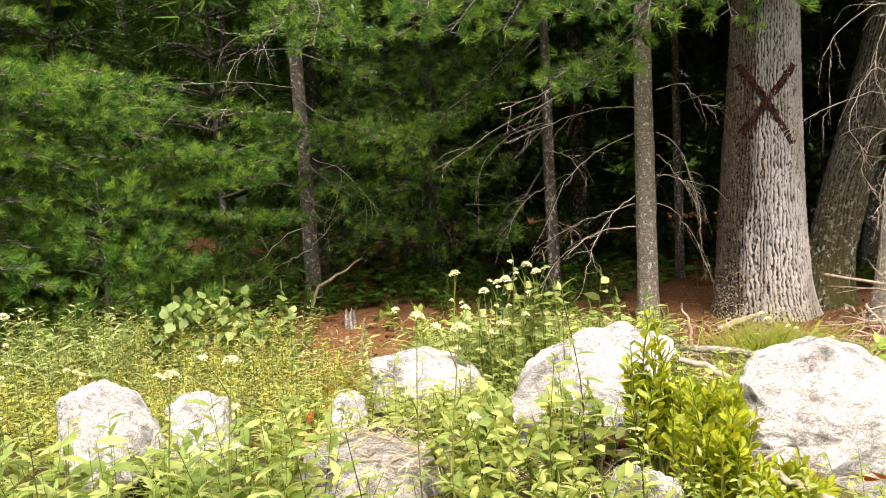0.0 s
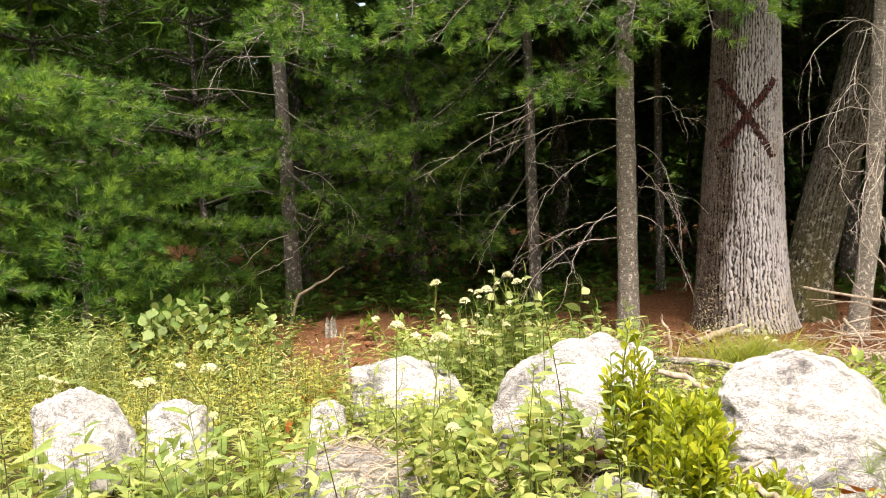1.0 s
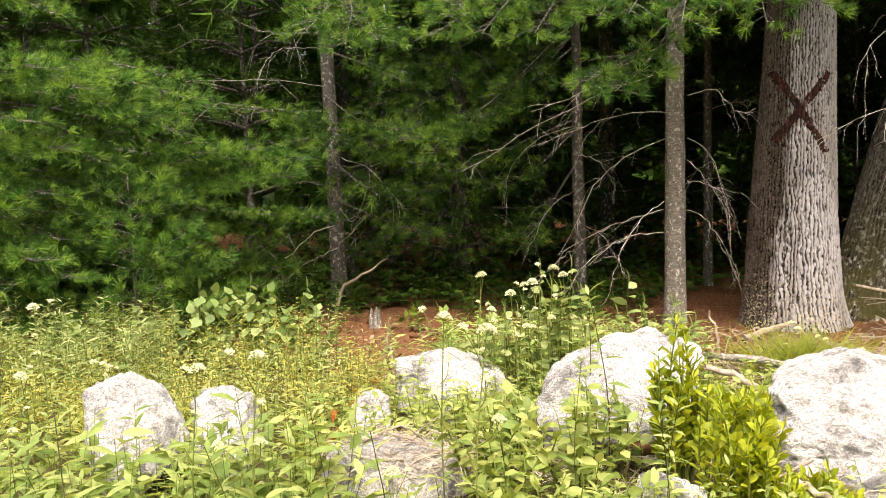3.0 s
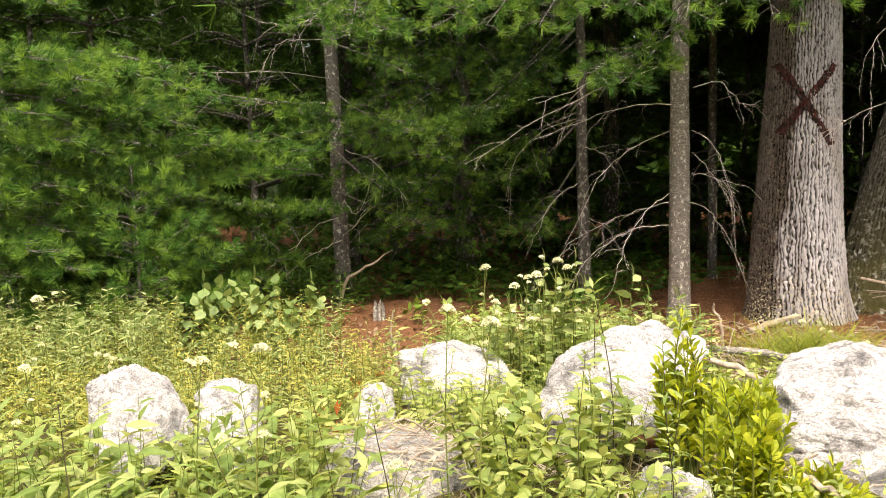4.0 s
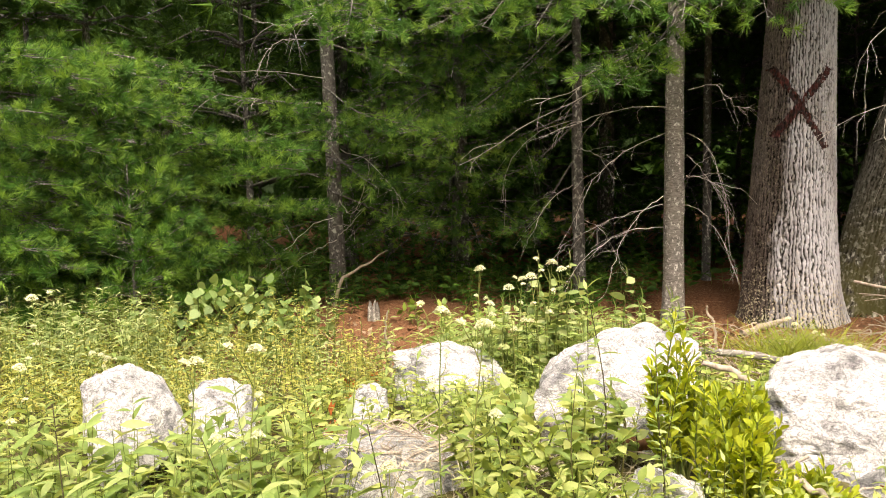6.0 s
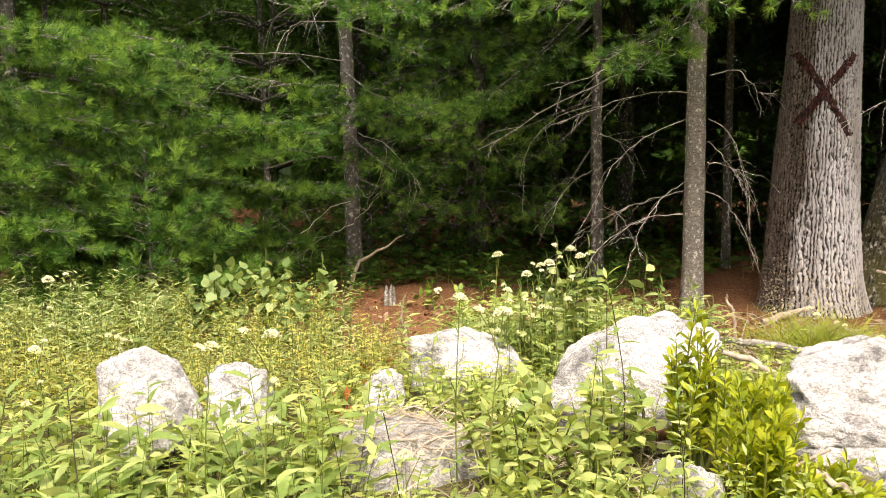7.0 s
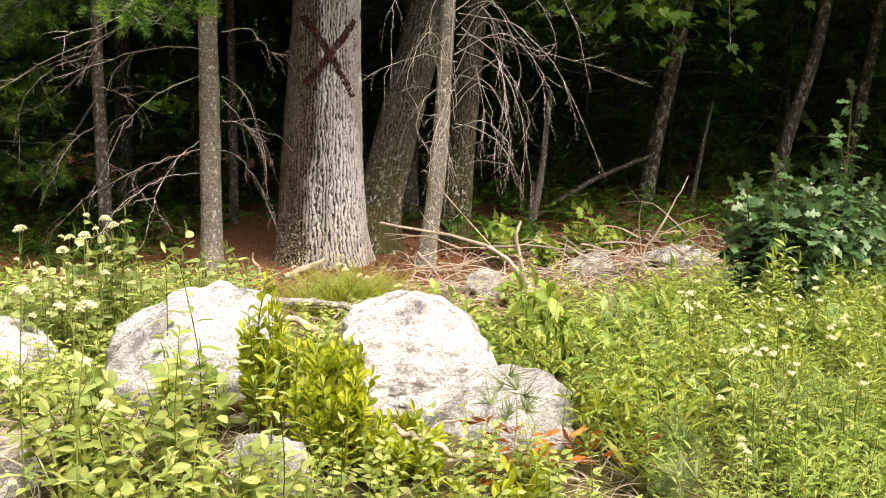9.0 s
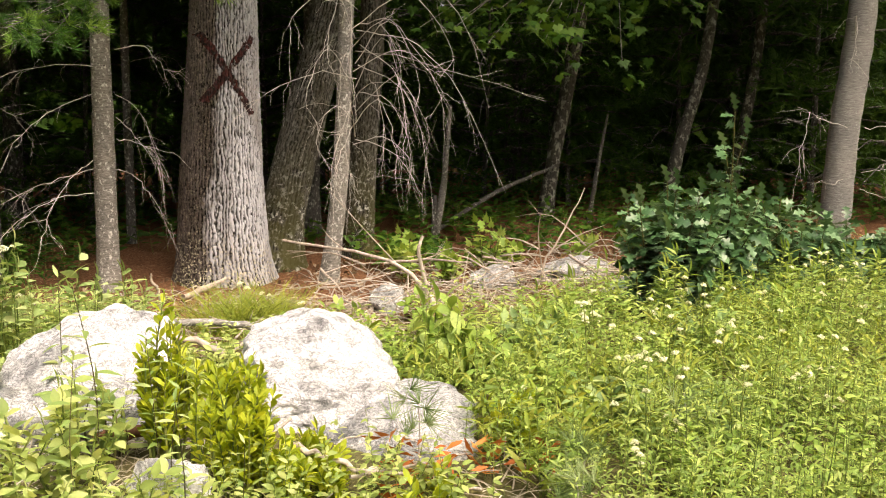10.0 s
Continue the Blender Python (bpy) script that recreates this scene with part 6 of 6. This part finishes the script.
STICKS = [stick_mesh(200 + k, 1.0, (0.005, 0.008, 0.011, 0.006, 0.014, 0.006)[k % 6], k % 3) for k in range(9)]


def brush_pile(label, area, count, seed, top=0.22, size=(0.25, 0.8), lift=0.01):
    rng = np.random.RandomState(seed)
    x0, x1, y0, y1 = area
    cx, cy = (x0 + x1) / 2, (y0 + y1) / 2
    t = thing("brush_pile", label, "brush", at=(cx, cy, 0))
    for _ in range(count):
        x, y = rng.uniform(x0, x1), rng.uniform(y0, y1)
        k = rng.uniform(*size)
        z = ground_z(x, y) + lift + top * rng.uniform(0, 1) ** 2
        m = Matrix.LocRotScale((x - cx, y - cy, z), Euler((rng.uniform(0, 6), rng.normal(0, 0.16), rng.uniform(0, 6.28))), (k, k**0.5, k**0.5))
        part("stick", STICKS[rng.randint(len(STICKS))], t, m=m)
    return t


brush_pile("pile of dry grey sticks and branches along the old wall", (3.1, 6.0, 5.0, 6.1), 270, 151, 0.22, (0.2, 0.7))
brush_pile("scattered dry sticks in front of the oak", (1.5, 3.4, 4.5, 6.5), 190, 152, 0.08, (0.12, 0.5))
brush_pile("dry twigs and stalks over the flat stone", (-0.05, 0.85, 2.85, 3.65), 50, 153, 0.10, (0.08, 0.24))
brush_pile("dry twigs lying on the flat stone", (0.08, 0.5, 2.88, 3.2), 26, 155, 0.02, (0.12, 0.3), 0.135)
brush_pile("dry twigs under the bayberry bush", (0.95, 2.5, 2.15, 3.6), 50, 154, 0.08, (0.15, 0.45))


def fallen(label, points, radii, material=M_dead, name="fallen_branch", n=8, side=()):
    p = np.array(points)
    rng = np.random.RandomState(int(abs(p[0, 0]) * 100))
    line = wobble(rng, curve(p - p[0], 14), 0.006)
    pieces = [tube(line, np.interp(np.linspace(0, 1, 14), np.linspace(0, 1, len(radii)), radii), n)]
    for s in side:
        q = curve(np.array(s) - p[0], 7)
        pieces.append(tube(q, np.linspace(radii[0] * 0.6, radii[0] * 0.2, 7), 6))
    solid(name, mesh(name, *joined(pieces), material), label, "branch", "fallen branches", m=pose(*p[0]))


fallen("fallen grey branch propped on the brush", [(3.11, 6.4, 0.36), (3.38, 6.0, 0.33), (3.62, 5.6, 0.27), (3.70, 5.35, 0.12), (3.72, 5.2, 0.0)], [0.009, 0.012, 0.015, 0.017], M_brush, side=[[(3.62, 5.6, 0.27), (3.45, 5.75, 0.5), (3.22, 5.9, 0.80)], [(3.4, 5.97, 0.33), (3.3, 6.0, 0.42), (3.24, 6.0, 0.5)], [(3.66, 5.5, 0.22), (3.60, 5.4, 0.1), (3.52, 5.3, 0.0)]])
fallen("short upright broken stub in the brush", [(3.70, 5.30, 0.0), (3.66, 5.3, 0.25), (3.62, 5.3, 0.42), (3.66, 5.3, 0.50)], [0.017, 0.014, 0.012, 0.010], M_brush)
fallen("mossy grey fallen limb behind the boulder", [(1.60, 4.6, 0.27), (1.74, 4.6, 0.275), (2.03, 4.6, 0.24), (2.234, 4.6, 0.166), (2.42, 4.6, 0.02)], [0.014, 0.019, 0.020, 0.016], M_greybark)
fallen("bleached crooked branch end behind the boulder", [(1.59, 4.1, 0.335), (1.72, 4.1, 0.30), (1.84, 4.1, 0.217), (1.94, 4.1, 0.16), (2.02, 4.1, 0.03)], [0.012, 0.018, 0.020, 0.014], M_brush)
fallen("reddish rotten log end under the flat boulder", [(1.06, 3.20, 0.24), (1.16, 3.18, 0.255), (1.28, 3.15, 0.25)], [0.020, 0.026, 0.018], M_rotten)
fallen("pale bare branch at the foot of the low boulder", [(1.57, 2.72, 0.29), (1.65, 2.64, 0.26), (1.77, 2.56, 0.21), (1.91, 2.52, 0.18)], [0.012, 0.011, 0.010, 0.006], M_brush)
fallen("thin bare twig crossing a pale branch", [(1.70, 2.50, 0.22), (1.83, 2.52, 0.20), (1.98, 2.55, 0.19), (2.23, 2.60, 0.16)], [0.007, 0.006, 0.005, 0.003], M_brush)
fallen("hooked bare branch rising from the needle litter", [(-0.78, 7.8, -0.02), (-0.72, 7.8, 0.18), (-0.64, 7.8, 0.28), (-0.5, 7.8, 0.35), (-0.30, 7.8, 0.48)], [0.016, 0.015, 0.013, 0.010, 0.005], M_dead)
fallen("leaning fallen trunk in the shade", [(5.45, 8.05, 0.05), (6.2, 8.15, 0.38), (7.04, 8.3, 0.60), (7.3, 8.4, 0.66)], [0.026, 0.025, 0.02, 0.012], M_pinebark)
fallen("bleached branch piece at the foot of the oak", [(2.32, 6.3, 0.03), (2.5, 6.35, 0.06), (2.68, 6.45, 0.10)], [0.02, 0.025, 0.012])
fallen("upright bleached twig by the slender pine", [(2.06, 5.9, 0.0), (2.05, 5.9, 0.14), (2.02, 5.9, 0.22), (2.0, 5.9, 0.29)], [0.011, 0.010, 0.008, 0.006])
fallen("thin bleached sapling stem by the flat stone", [(0.05, 4.9, 0.0), (0.06, 4.9, 0.2), (0.03, 4.9, 0.36), (0.05, 4.88, 0.46)], [0.009, 0.008, 0.006, 0.003])
fallen("bare stems rising beside the oak shrub", [(4.62, 5.3, 0.0), (4.7, 5.25, 0.3), (4.85, 5.2, 0.55), (4.98, 5.2, 0.78)], [0.009, 0.008, 0.006, 0.003], side=[[(4.7, 5.25, 0.3), (4.9, 5.2, 0.42), (5.15, 5.15, 0.5)], [(4.66, 5.27, 0.2), (4.6, 5.25, 0.45), (4.58, 5.2, 0.62)], [(4.75, 5.23, 0.36), (4.95, 5.2, 0.38), (5.1, 5.15, 0.34)]])


def build_stump():
    """A splintered little stump."""
    rng = np.random.RandomState(161)
    t = []
    for k in range(16):
        a, r = rng.uniform(0, 6.28), rng.uniform(0, 0.05)
        x, y, h = r * math.cos(a), r * math.sin(a), rng.uniform(0.06, 0.17)
        t.append(tube(((x, y, -0.05), (x * 0.9, y * 0.9, h * 0.6), (x * 0.8 + rng.normal(0, 0.008), y * 0.8, h)), (0.022, 0.018, 0.003), 5))
    solid("tree_stump", mesh("tree_stump", *joined(t), M_greybark), "small splintered grey stump in rusty litter", "stump", m=pose(-0.33, 7.1, ground_z(-0.33, 7.1)))


build_stump()


def build_litter():
    """Fallen needles and brown leaves on the forest floor."""
    rng = np.random.RandomState(171)
    needle = np.array([(-0.5, 0, 0), (0.5, -0.012, 0.0), (0.5, 0.012, 0.004)]), np.array([[0, 1, 2]])
    marks = []
    for _ in range(16000):
        x, y = rng.uniform(-2.5, 6.5), rng.uniform(5.0, 8.8)
        marks.append(aim((rng.normal(), rng.normal(), rng.normal(0, 0.2)), (x, y, ground_z(x, y) + rng.uniform(0.003, 0.02)), rng.uniform(0.06, 0.12), 0))
    solid("needle_litter", mesh("needle_litter", *strewn(*needle, marks), M_fallen), "rusty fallen pine needles on the forest floor", "litter", kind="stuff")
    marks = []
    for _ in range(3200):
        x, y = rng.uniform(-1.0, 6.8), rng.uniform(3.6, 7.2)
        marks.append(aim((rng.normal(), rng.normal(), rng.normal(0, 0.3)), (x, y, ground_z(x, y) + rng.uniform(0.005, 0.03)), rng.uniform(0.03, 0.06), rng.uniform(0, 6)))
    solid("leaf_litter", mesh("leaf_litter", *strewn(*OVATE, marks), M_litter), "curled brown dead leaves on the ground", "litter", kind="stuff")


M_fallen = leaf_material("fallen_needles", (0.18, 0.085, 0.042), (0.31, 0.155, 0.08), (0.48, 0.32, 0.21), 0.85, 0.1)
M_litter = leaf_material("brown_dead_leaves", (0.11, 0.062, 0.035), (0.20, 0.125, 0.078), (0.36, 0.27, 0.20), 0.8, 0.15)
build_litter()
